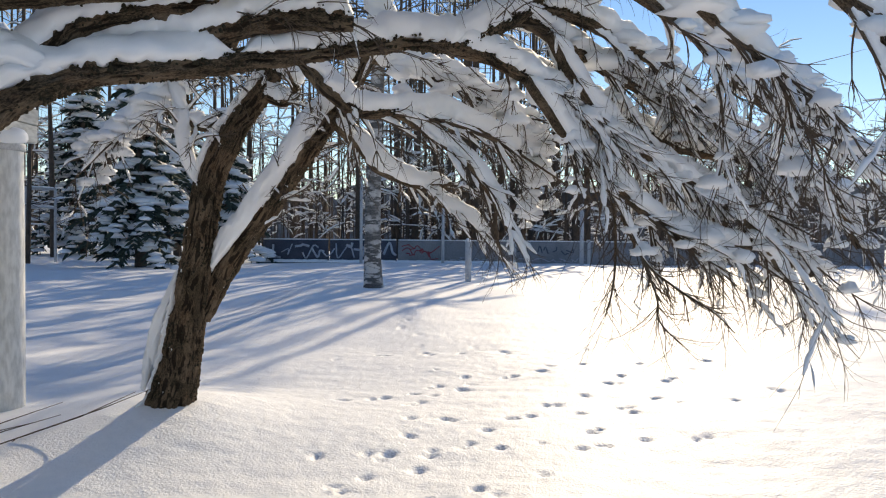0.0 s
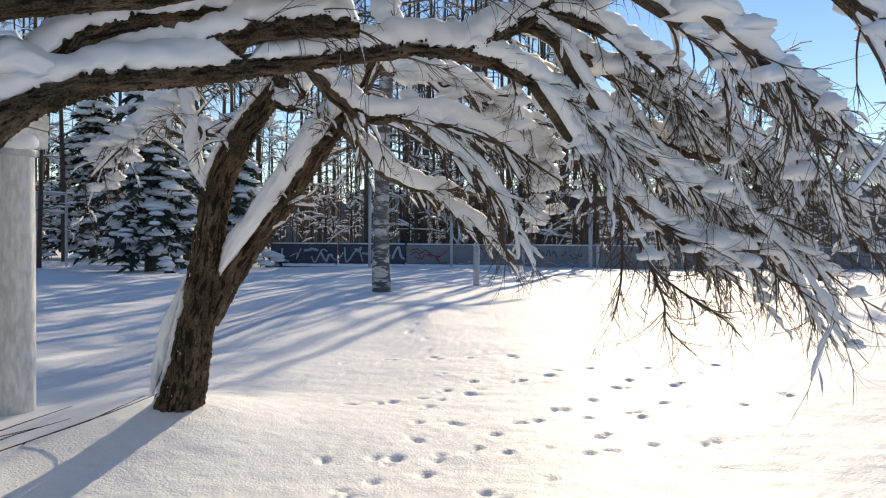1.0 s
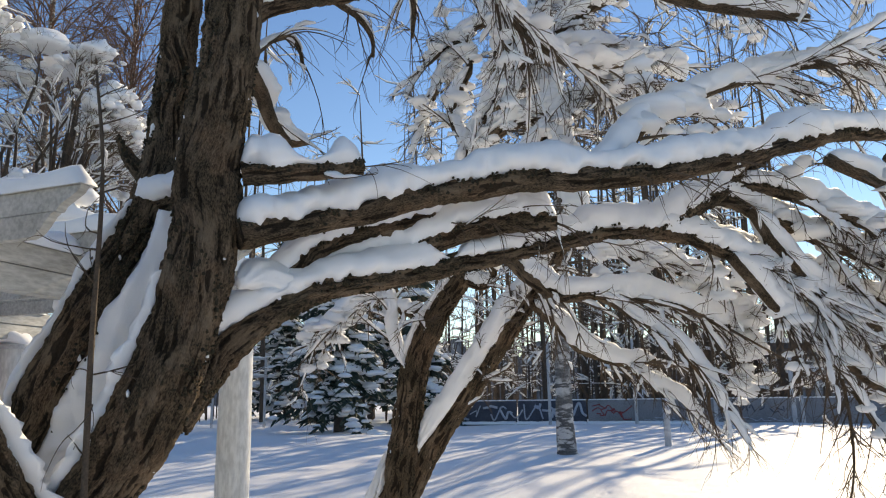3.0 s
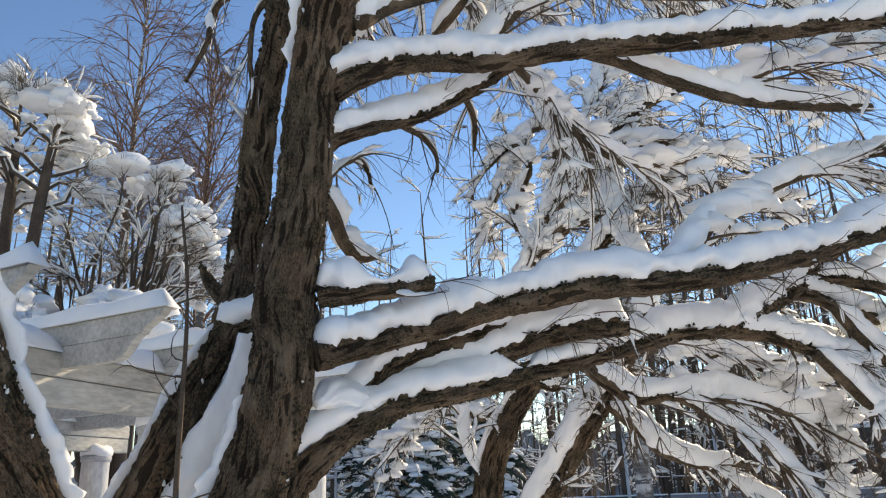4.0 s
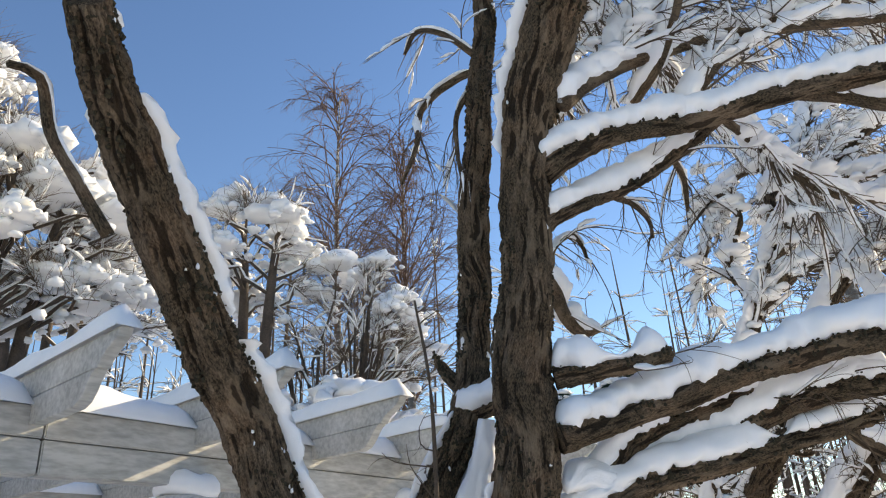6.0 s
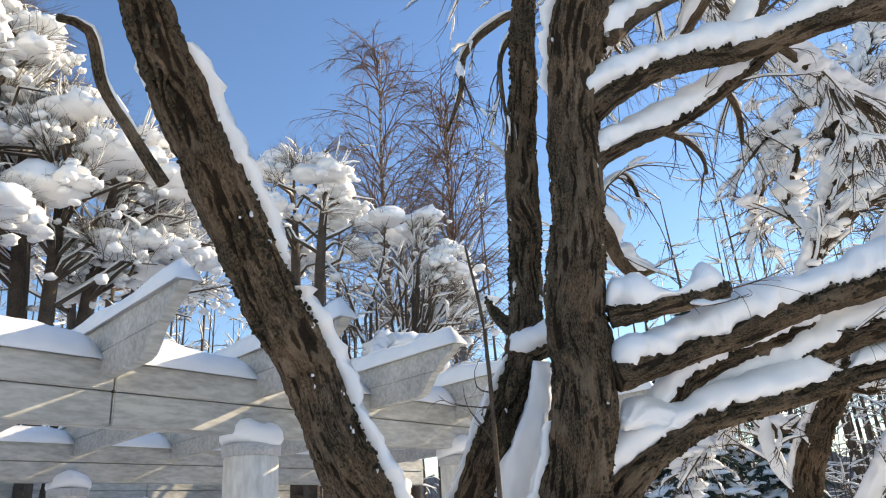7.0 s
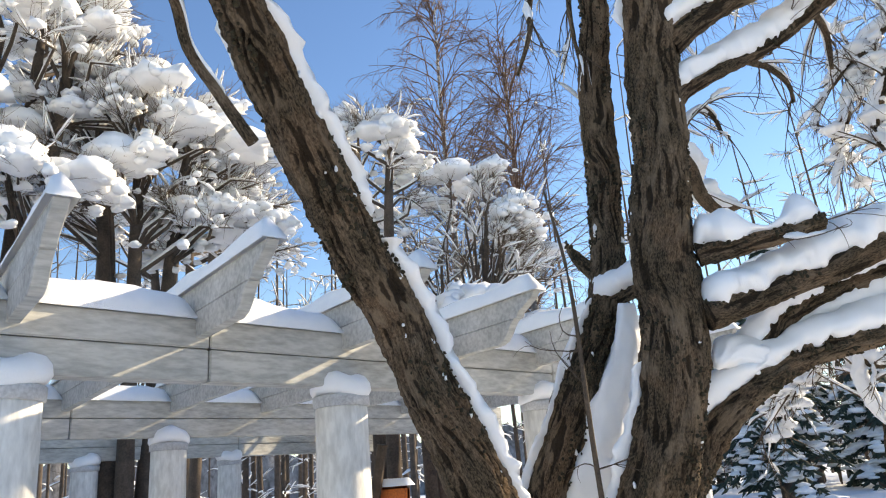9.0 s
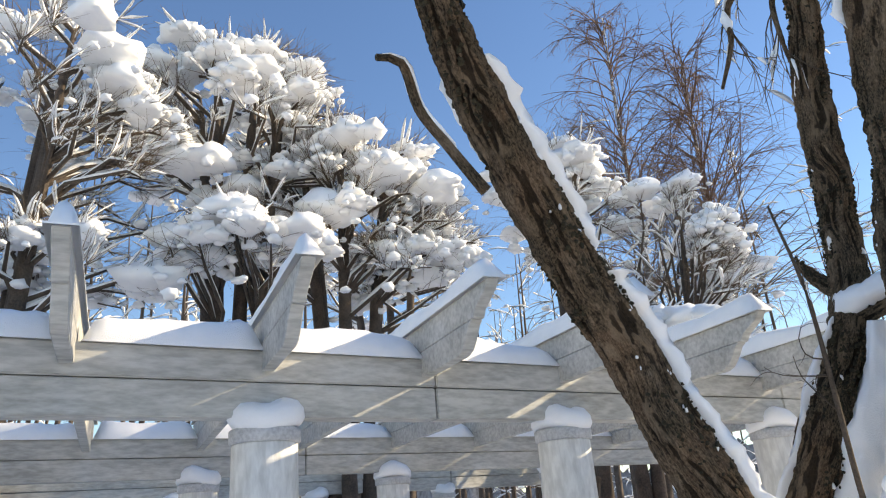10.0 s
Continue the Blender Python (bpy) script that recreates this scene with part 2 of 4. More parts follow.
OLD_WILLOW.append(("bough", [(-0.95, 5.80, 4.40, 0.044), (-0.50, 6.00, 4.91, 0.045), (0.02, 6.20, 5.26, 0.041), (0.59, 6.30, 5.30, 0.030), (1.00, 6.30, 4.99, 0.019)]))
OLD_WILLOW.append(("bough", [(-1.05, 5.80, 4.64, 0.040), (-0.70, 6.00, 5.20, 0.041), (-0.54, 6.20, 5.75, 0.038), (-0.02, 6.40, 6.14, 0.033), (0.55, 6.50, 6.18, 0.021)]))
OLD_WILLOW.append(("bough", [(-1.32, 5.70, 3.71, 0.037), (-1.48, 5.80, 4.15, 0.034), (-1.34, 5.90, 4.59, 0.030), (-1.46, 5.90, 4.85, 0.026), (-1.78, 6.00, 4.69, 0.016)]))
# five boughs added across the sun's path, to shade the pergola beams
WILLOW.append(("bough", [(-1.13, 2.15, 4.37, 0.04), (-1.42, 2.9, 4.95, 0.034), (-1.4, 3.8, 5.12, 0.026), (-1.2, 4.8, 5.15, 0.014)]))
WILLOW.append(("bough", [(-0.89, 2.05, 4.72, 0.04), (-0.8, 3.0, 5.4, 0.034), (-0.7, 4.0, 5.75, 0.026), (-0.4, 5.0, 5.8, 0.014)]))
WILLOW.append(("bough", [(-1.35, 2.25, 4.0, 0.03), (-1.6, 2.9, 4.55, 0.026), (-1.75, 3.4, 4.75, 0.012)]))
OLD_WILLOW.append(("bough", [(-0.39, 4.8, 2.9, 0.04), (-0.6, 5.6, 4.1, 0.034), (-1.0, 6.3, 4.9, 0.026), (-1.35, 7.1, 5.2, 0.012)]))
OLD_WILLOW.append(("bough", [(-0.6, 5.6, 4.1, 0.03), (-0.4, 6.2, 5.0, 0.026), (-0.5, 7.0, 5.7, 0.02), (-0.7, 8.0, 6.0, 0.01)]))
SNAG = []
SNAG.append(("snag", [(-1.93, 0.66, 2.76, 0.018), (-1.95, 0.57, 2.88, 0.016), (-1.98, 0.49, 3.01, 0.015), (-1.96, 0.43, 3.15, 0.013), (-1.95, 0.35, 3.14, 0.010)]))
PADS = []
PADS.append(("pad", [(-1.99, 2.58, 2.54, 0.033), (-2.05, 2.60, 2.30, 0.065), (-2.18, 2.62, 2.05, 0.103), (-2.32, 2.62, 1.82, 0.126), (-2.47, 2.60, 1.59, 0.139), (-2.67, 2.58, 1.34, 0.115), (-2.89, 2.58, 1.08, 0.069)]))
PADS.append(("pad", [(-1.59, 2.50, 2.20, 0.023), (-1.59, 2.62, 2.25, 0.061), (-1.54, 2.72, 2.24, 0.063), (-1.49, 2.80, 2.21, 0.049), (-1.46, 2.90, 2.19, 0.020)]))
PADS.append(("pad", [(-1.79, 5.46, 1.96, 0.02), (-1.86, 5.42, 2.12, 0.043), (-1.89, 5.37, 2.3, 0.048), (-1.90, 5.37, 2.5, 0.05), (-1.93, 5.37, 2.65, 0.052), (-1.97, 5.38, 2.76, 0.03)]))
PADS.append(("pad", [(-1.72, 5.50, 1.36, 0.02), (-1.54, 5.42, 1.62, 0.055), (-1.24, 5.33, 2.00, 0.065), (-0.95, 5.14, 2.36, 0.065), (-0.75, 5.03, 2.56, 0.055), (-0.58, 4.95, 2.76, 0.03)]))
PADS.append(("pad", [(-2.25, 5.55, 0.42, 0.013), (-2.21, 5.60, 0.67, 0.043), (-2.14, 5.58, 0.91, 0.051), (-2.06, 5.58, 1.13, 0.038), (-2.00, 5.58, 1.32, 0.013)]))

# ---- materials ----
def material(name, rough=0.8, metal=0.0):
    m = bpy.data.materials.new(name)
    m.use_nodes = True
    nt = m.node_tree
    b = nt.nodes["Principled BSDF"]
    b.inputs["Roughness"].default_value, b.inputs["Metallic"].default_value = rough, metal
    return m, nt, b


def noise_node(nt, scale, detail=4.0, stretch=None, rough=0.55, attr=""):
    tc, n = nt.nodes.new("ShaderNodeTexCoord"), nt.nodes.new("ShaderNodeTexNoise")
    src = tc.outputs["Object"]
    if attr:
        at = nt.nodes.new("ShaderNodeAttribute")
        at.attribute_name = attr
        src = at.outputs["Vector"]
    n.inputs["Scale"].default_value, n.inputs["Detail"].default_value, n.inputs["Roughness"].default_value = scale, detail, rough
    if stretch:
        mp = nt.nodes.new("ShaderNodeMapping")
        mp.inputs["Scale"].default_value = stretch
        nt.links.new(src, mp.inputs[0])
        nt.links.new(mp.outputs[0], n.inputs[0])
    else:
        nt.links.new(src, n.inputs[0])
    return n


def ramp(nt, src, *stops):
    r = nt.nodes.new("ShaderNodeValToRGB")
    e = r.color_ramp.elements
    while len(e) < len(stops):
        e.new(0.5)
    for el, (p, c) in zip(e, stops):
        el.position, el.color = p, (*c, 1) if len(c) == 3 else c
    nt.links.new(src, r.inputs[0])
    return r.outputs[0]


def mix(nt, fac, a, b):
    n = nt.nodes.new("ShaderNodeMix")
    n.data_type = "RGBA"
    for sock, v in ((n.inputs[0], fac), (n.inputs[6], a), (n.inputs[7], b)):
        if hasattr(v, "links"):
            nt.links.new(v, sock)
        else:
            sock.default_value = v if isinstance(v, float) else (*v, 1)
    return n.outputs[2]


def bump(nt, b, heights, dist=0.01, strength=0.6):
    last = None
    for h in heights:
        n = nt.nodes.new("ShaderNodeBump")
        n.inputs["Strength"].default_value, n.inputs["Distance"].default_value = strength, dist
        nt.links.new(h, n.inputs["Height"])
        if last:
            nt.links.new(last, n.inputs["Normal"])
        last = n.outputs[0]
    nt.links.new(last, b.inputs["Normal"])


def simple(name, c1, c2, scale, rough=0.8, metal=0.0, fine=None, dist=0.004, stretch=None):
    m, nt, b = material(name, rough, metal)
    n1, n2 = noise_node(nt, scale, 5, stretch), noise_node(nt, fine or scale * 9, 3, stretch)
    c = ramp(nt, n1.outputs[0], (0.3, c1), (0.7, c2))
    c = mix(nt, 0.35, c, ramp(nt, n2.outputs[0], (0.35, [v * 0.6 for v in c1]), (0.65, [min(0.95, v * 1.15) for v in c2])))
    nt.links.new(c, b.inputs["Base Color"])
    bump(nt, b, [n1.outputs[0], n2.outputs[0]], dist)
    return m


def snow_material(name, grain=220, lumps=9, dist=0.006):
    m, nt, b = material(name, 0.6)
    n1, n2 = noise_node(nt, lumps, 5), noise_node(nt, grain, 2)
    c = ramp(nt, n1.outputs[0], (0.3, (0.86, 0.88, 0.90)), (0.7, (0.92, 0.93, 0.94)))
    nt.links.new(c, b.inputs["Base Color"])
    b.inputs["Specular IOR Level"].default_value = 0.3
    bump(nt, b, [n1.outputs[0], n2.outputs[0]], dist, 0.5)
    return m


def bark_material(name, dark, mid, light, scale=42, moss=0.7):
    m, nt, b = material(name, 0.95)
    b.inputs["Specular IOR Level"].default_value = 0.15
    n1 = noise_node(nt, scale, 6, (1, 1, 0.13), 0.68, "grain")
    n2 = noise_node(nt, 4.0, 4, None, 0.6, "grain")
    n3 = noise_node(nt, 170, 3, (1, 1, 0.5), 0.6, "grain")
    n4 = noise_node(nt, 5.0, 6, None, 0.6, "grain")
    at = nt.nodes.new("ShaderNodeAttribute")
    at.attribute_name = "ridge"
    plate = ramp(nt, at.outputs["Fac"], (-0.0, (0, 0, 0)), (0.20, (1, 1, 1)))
    c = ramp(nt, n1.outputs[0], (0.38, dark), (0.5, mid), (0.66, light))
    c = mix(nt, ramp(nt, n2.outputs[0], (0.45, (0, 0, 0)), (0.58, (0.8, 0.8, 0.8))), c, mix(nt, 0.45, c, (0.24, 0.135, 0.075)))
    c = mix(nt, ramp(nt, n4.outputs[0], (0.45, (0, 0, 0)), (0.55, (moss, moss, moss))), c, (0.026, 0.022, 0.012))
    c = mix(nt, 0.42, c, ramp(nt, n3.outputs[0], (0.38, dark), (0.64, light)))
    n5 = noise_node(nt, 9.0, 4, (1, 1, 0.5), 0.6, "grain")
    c = mix(nt, ramp(nt, n5.outputs[0], (0.52, (0, 0, 0)), (0.64, (0.55, 0.55, 0.55))), c, light)
    # low ridge darkened: dark crevice bark, with the furrows' shade put into the colour
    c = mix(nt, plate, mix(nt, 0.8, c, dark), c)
    nt.links.new(c, b.inputs["Base Color"])
    bump(nt, b, [n1.outputs[0], n3.outputs[0]], 0.012, 0.9)
    return m


SNOW = snow_material("snow_fluffy")
FIELD = snow_material("snow_field", 55, 14, 0.012)
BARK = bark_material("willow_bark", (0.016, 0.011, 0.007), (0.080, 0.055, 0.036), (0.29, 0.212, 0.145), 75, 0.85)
MOSS = simple("dark_bark_moss", (0.014, 0.011, 0.006), (0.055, 0.042, 0.018), 60, 0.95)
TWIG = simple("twig_bark", (0.045, 0.030, 0.020), (0.13, 0.09, 0.06), 14, 0.85)
CROWN_TWIG = simple("crown_twig", (0.07, 0.048, 0.032), (0.19, 0.135, 0.09), 12, 0.85)
RED_TWIG = simple("birch_twig", (0.09, 0.045, 0.03), (0.20, 0.12, 0.09), 10, 0.85)
GREY_WOOD = simple("far_bark", (0.035, 0.026, 0.020), (0.12, 0.09, 0.07), 5, 0.9)
PAINT = simple("weathered_white_paint", (0.33, 0.33, 0.305), (0.56, 0.56, 0.53), 4.5, 0.75, fine=40, stretch=(1, 0.25, 1))
COLUMN = simple("column_white_paint", (0.56, 0.56, 0.53), (0.76, 0.76, 0.74), 3.5, 0.75, fine=30, stretch=(1, 1, 0.3))
CAPITAL = simple("grey_collar", (0.40, 0.41, 0.42), (0.56, 0.57, 0.58), 8, 0.6)
NEEDLE = simple("spruce_needles", (0.012, 0.026, 0.020), (0.035, 0.06, 0.04), 9, 0.8)
CONCRETE = simple("painted_concrete", (0.16, 0.165, 0.18), (0.27, 0.275, 0.29), 1.6, 0.85, fine=25)
DARK_PANEL = simple("dark_mural_paint", (0.035, 0.042, 0.06), (0.08, 0.09, 0.12), 2.2, 0.8, fine=30)
PALE_SPRAY = simple("pale_spray_paint", (0.35, 0.40, 0.47), (0.50, 0.55, 0.62), 6, 0.7)
RED_SPRAY = simple("red_spray_paint", (0.22, 0.025, 0.03), (0.34, 0.05, 0.05), 6, 0.7)
DARK_SPRAY = simple("grey_blue_spray_paint", (0.05, 0.06, 0.08), (0.09, 0.10, 0.13), 6, 0.7)
POST = simple("grey_painted_steel", (0.42, 0.43, 0.45), (0.56, 0.57, 0.58), 6, 0.55)
ORANGE = simple("orange_plastic", (0.55, 0.12, 0.02), (0.68, 0.19, 0.04), 5, 0.5)
ROOF_DARK = simple("dark_shed_boards", (0.05, 0.05, 0.055), (0.11, 0.11, 0.12), 4, 0.8)

# ---- building helpers ----
def mesh_from(name, verts, faces, mat, smooth=True, grain=None):
    me = bpy.data.meshes.new(name)
    me.from_pydata([tuple(v) for v in verts], [], faces)
    me.polygons.foreach_set("use_smooth", [smooth] * len(me.polygons))
    me.materials.append(mat)
    if grain is not None:
        me.attributes.new("grain", "FLOAT_VECTOR", "POINT").data.foreach_set("vector", np.asarray(grain, np.float32).ravel())
    me.update()
    return me


def part_mesh(name, me, parent, label="", kind=""):
    ob = new(name, me)
    ob.parent = parent
    return tagged(ob, label, kind=kind)


def part(name, bm, mat, parent, label="", smooth=False):
    me = bpy.data.meshes.new(name)
    bm.to_mesh(me)
    bm.free()
    me.materials.append(mat)
    me.polygons.foreach_set("use_smooth", [smooth] * len(me.polygons))
    return part_mesh(name, me, parent, label)


def thing(name, label, category, at=(0, 0, 0), group="", kind=""):
    ob = new(name)
    ob.empty_display_size = 0.2
    ob.matrix_world = pose(*at)
    return tagged(ob, label, category, group, kind)


def box(bm, lo, hi, bevel=0.008):
    made = bmesh.ops.create_cube(bm, size=1.0)["verts"]
    for v in made:
        v.co = Vector([(a + b) / 2 + c * (b - a) for a, b, c in zip(lo, hi, v.co)])
    if bevel:
        es = list({e for v in made for e in v.link_edges})
        bmesh.ops.bevel(bm, geom=es, offset=bevel, segments=2, affect="EDGES")
    return bm


class Soup:
    """Vertices and faces gathered into one mesh."""
    def __init__(self):
        self.v, self.q, self.f, self.g, self.h, self.n = [], [], [], [], [], 0

    def grid(self, verts):
        """Open tubes: an array of tubes x rings x sides x 3."""
        k, n, m, _ = verts.shape
        idx = self.n + np.arange(k * n * m).reshape(k, n, m)
        a, b = idx[:, :-1], idx[:, 1:]
        self.q.append(np.stack([a, np.roll(a, -1, 2), np.roll(b, -1, 2), b], -1).reshape(-1, 4))
        self.v.append(verts.reshape(-1, 3))
        self.n += k * n * m

    def rings(self, rings, close=True, grain=None, ridge=None):
        verts = np.array(rings)[None]
        base, (_, k, m, _) = self.n, verts.shape
        self.grid(verts)
        if grain is not None:
            self.g.append(np.concatenate(grain))
            self.h.append(np.concatenate(ridge))
        if close:
            self.f.append(list(range(base + m - 1, base - 1, -1)))
            self.f.append(list(range(base + (k - 1) * m, base + k * m)))

    def mesh(self, name, mat):
        if not self.v:
            return None
        v, q = np.concatenate(self.v), np.concatenate(self.q)
        sizes = np.concatenate([np.full(len(q), 4), np.array([len(f) for f in self.f], int)])
        loops = np.concatenate([q.ravel(), np.array([i for f in self.f for i in f], int)])
        me = bpy.data.meshes.new(name)
        me.vertices.add(len(v))
        me.vertices.foreach_set("co", v.astype(np.float32).ravel())
        me.loops.add(len(loops))
        me.loops.foreach_set("vertex_index", loops.astype(np.int32))
        me.polygons.add(len(sizes))
        me.polygons.foreach_set("loop_start", (np.cumsum(sizes) - sizes).astype(np.int32))
        me.polygons.foreach_set("use_smooth", np.ones(len(sizes), bool))
        if self.g:
            me.attributes.new("grain", "FLOAT_VECTOR", "POINT").data.foreach_set("vector", np.concatenate(self.g).astype(np.float32).ravel())
        if self.h:
            me.attributes.new("ridge", "FLOAT", "POINT").data.foreach_set("value", np.concatenate(self.h).astype(np.float32))
        me.materials.append(mat)
        me.update(calc_edges=True)
        return me


def smooth_line(points, step):
    """A Catmull-Rom line through points of any width, resampled at about that step."""
    p = np.array(points, float)
    p = np.vstack([2 * p[0] - p[1], p, 2 * p[-1] - p[-2]])
    out = []
    for i in range(1, len(p) - 2):
        n = max(2, int(np.linalg.norm(p[i + 1, :3] - p[i, :3]) / step))
        for t in np.arange(n) / n:
            out.append(0.5 * (2 * p[i] + (p[i + 1] - p[i - 1]) * t + (2 * p[i - 1] - 5 * p[i] + 4 * p[i + 1] - p[i + 2]) * t * t
                              + (3 * p[i] - p[i - 1] - 3 * p[i + 1] + p[i + 2]) * t ** 3))
    out.append(p[-2])
    return np.array(out)


def frames_along(line):
    """Tangent, side and up (the side of the limb that snow lies on) at each point."""
    t = np.gradient(line[:, :3], axis=0)
    t /= np.linalg.norm(t, axis=1)[:, None] + 1e-9
    up = np.array([0, 0, 1.0]) - t * t[:, 2:3]
    lean = np.linalg.norm(up, axis=1)
    ref = np.array([-0.9, 0.3, 0.0]) - t * (t @ np.array([-0.9, 0.3, 0.0]))[:, None]
    u = up + ref * 0.12
    u /= np.linalg.norm(u, axis=1)[:, None] + 1e-9
    return t, np.cross(t, u), u, lean


def bark_tube(soup, line, sides, rough=0.0, seed=0.0, relief=0.0):
    """A limb; relief is the depth in metres of the long furrows between its plates of bark."""
    t, s, u, _ = frames_along(line)
    ang = np.arange(sides) * 2 * math.pi / sides
    rings, grain, ridge = [], [], []
    run = seed * 1.37
    for i, p in enumerate(line):
        if i:
            run += np.linalg.norm(line[i, :3] - line[i - 1, :3])
        r = np.full(sides, p[3])
        high = np.full(sides, 0.6)
        if rough:
            for j, a in enumerate(ang):
                ca, sa = math.cos(a), math.sin(a)
                r[j] += p[3] * rough * 0.5 * noise.noise(Vector((ca * 1.8 + seed, sa * 1.8, run * 3.0)))
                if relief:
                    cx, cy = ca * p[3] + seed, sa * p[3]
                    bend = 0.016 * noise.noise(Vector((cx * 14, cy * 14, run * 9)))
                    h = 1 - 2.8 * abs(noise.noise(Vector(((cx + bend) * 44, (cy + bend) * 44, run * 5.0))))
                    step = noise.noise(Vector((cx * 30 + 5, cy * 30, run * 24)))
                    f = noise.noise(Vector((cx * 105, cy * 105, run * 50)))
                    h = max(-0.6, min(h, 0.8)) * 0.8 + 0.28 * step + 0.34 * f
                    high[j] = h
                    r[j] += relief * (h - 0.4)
                else:
                    r[j] += p[3] * rough * 0.8 * (0.35 - abs(noise.noise(Vector((ca * 4.6 + seed, sa * 4.6, run * 6.5)))))
        rings.append(p[:3] + (np.cos(ang) * r)[:, None] * s[i] + (np.sin(ang) * r)[:, None] * u[i])
        if rough:
            grain.append(np.stack([np.cos(ang) * p[3] * 1.3, np.sin(ang) * p[3] * 1.3, np.full(sides, run)], 1))
            ridge.append(high)
    soup.rings(rings, grain=grain or None, ridge=ridge)


def snow_ridge(soup, line, thick, sides=16, seed=0.0, gap=0.15, wide=1.0):
    """The snow that lies along the upper side of a limb, ragged where it meets the bark, broken where the limb is steep or the snow has slid off."""
    t, s, u, lean = frames_along(line)
    ang = np.arange(sides) * 2 * math.pi / sides
    run = 0.0
    rows = []
    for i, p in enumerate(line):
        if i:
            run += np.linalg.norm(line[i, :3] - line[i - 1, :3])
        amount = 1.0 + 0.42 * noise.noise(Vector((run * 3.5 + seed, seed, 0.3))) + 0.2 * noise.noise(Vector((run * 13 + seed, 2.0, seed)))
        keep = noise.noise(Vector((run * 2.2 + seed * 3, 7.0, seed))) * 0.5 + 0.5
        k = min(1.0, max(0.0, (lean[i] - 0.22) / 0.3)) ** 0.7 * min(1.0, max(0.0, (keep - gap) / 0.1))
        rows.append((amount * k, run))
    full = [i for i, r in enumerate(rows) if r[0] > 0.05]
    if len(full) < 3:
        return
    a, b = max(0, full[0] - 1), min(len(line) - 1, full[-1] + 1)
    rings = []
    for i in range(a, b + 1):
        h, w = rows[i]
        e = math.sqrt(min(1.0, (min(i - a, b - i) + 0.2) / 3.0))
        h *= thick * e
        r = line[i, 3]
        on = min(1.0, h / (0.25 * thick))
        hw, hh = (r * (0.35 + 0.66 * on) * wide + 0.33 * h) * max(e, 0.3), max(h * 0.64, r * 0.1)
        c = line[i, :3] + u[i] * (r * 0.50 * on + h * 0.36)
        x, y = np.cos(ang), np.sin(ang)
        wob = np.ones(sides)
        for j, g in enumerate(ang):
            wob[j] += 0.2 * noise.noise(Vector((x[j] * 1.5 + seed, y[j] * 1.5 + w * 7, w * 9))) + 0.09 * noise.noise(Vector((x[j] * 3.5, y[j] * 3.5 + seed, w * 42)))
            if y[j] < 0.25:
                wob[j] += 0.28 * noise.noise(Vector((seed + (3.0 if x[j] < 0 else 9.0), y[j] * 1.5, w * 17))) + 0.20 * noise.noise(Vector((seed + (5.0 if x[j] < 0 else 1.0), y[j], w * 46)))
        fall = np.where(y < 0, 0.85, 1.0) * np.where((y < 0.1) & (np.abs(x) > 0.45), 1 + 1.1 * (wob - 1), 1.0)
        rings.append(c + (x * hw * np.clip(wob, 0.45, 1.5))[:, None] * s[i] + (y * hh * wob * fall)[:, None] * u[i])
    soup.rings(rings)


def many_frames(lines):
    t = np.gradient(lines[..., :3], axis=1)
    t /= np.linalg.norm(t, axis=2, keepdims=True) + 1e-9
    up = np.array([0, 0, 1.0]) - t * t[..., 2:3]
    lean = np.linalg.norm(up, axis=2)
    ref = np.array([-0.9, 0.3, 0.0])
    u = up + 0.12 * (ref - t * (t @ ref)[..., None])
    u /= np.linalg.norm(u, axis=2, keepdims=True) + 1e-9
    return t, np.cross(t, u), u, lean


def many_tubes(soup, lines, sides):
    """Thin twigs, all with the same number of points."""
    if not lines:
        return
    l = np.array(lines)
    _, s, u, _ = many_frames(l)
    a = np.arange(sides) * 2 * math.pi / sides
    soup.grid(l[:, :, None, :3] + l[:, :, None, 3:4] * (np.cos(a)[:, None] * s[:, :, None] + np.sin(a)[:, None] * u[:, :, None]))


def many_ridges(soup, lines, thick, sides, wide, rs, points=10, lo=0.0, hi=1.0):
    """The snow along many twigs: wide is its half width in metres."""
    if not lines:
        return
    l = np.array(lines)
    k, n, _ = l.shape
    f = np.linspace(lo * (n - 1), hi * (n - 1), points)
    i = np.minimum(f.astype(int), n - 2)
    w = (f - i)[None, :, None]
    l = l[:, i] * (1 - w) + l[:, i + 1] * w
    _, s, u, lean = many_frames(l)
    on = np.clip((lean - 0.15) / 0.35, 0, 1)
    idx = np.arange(points)
    e = np.sqrt(np.minimum(1.0, (np.minimum(idx, points - 1 - idx) + 0.12) / 1.4))[None]
    h = thick * rs.uniform(0.6, 1.35, (k, 1)) * rs.uniform(0.6, 1.4, (k, points)) * on * e + 0.0015
    a = np.arange(sides) * 2 * math.pi / sides
    wob = rs.uniform(0.82, 1.18, (k, points, sides))
    hw = (wide * rs.uniform(0.6, 1.3, (k, 1)) * rs.uniform(0.8, 1.2, (k, points)) * (0.15 + 0.85 * on) * e + 0.001)[..., None] * np.cos(a) * wob
    y = np.sin(a)
    hh = (h * 0.62)[..., None] * y * np.where(y < 0, 0.7, 1.0) * wob
    c = l[..., :3] + u * (l[..., 3:4] * 0.4 + h[..., None] * 0.36)
    soup.grid(c[:, :, None] + hw[..., None] * s[:, :, None] + hh[..., None] * u[:, :, None])


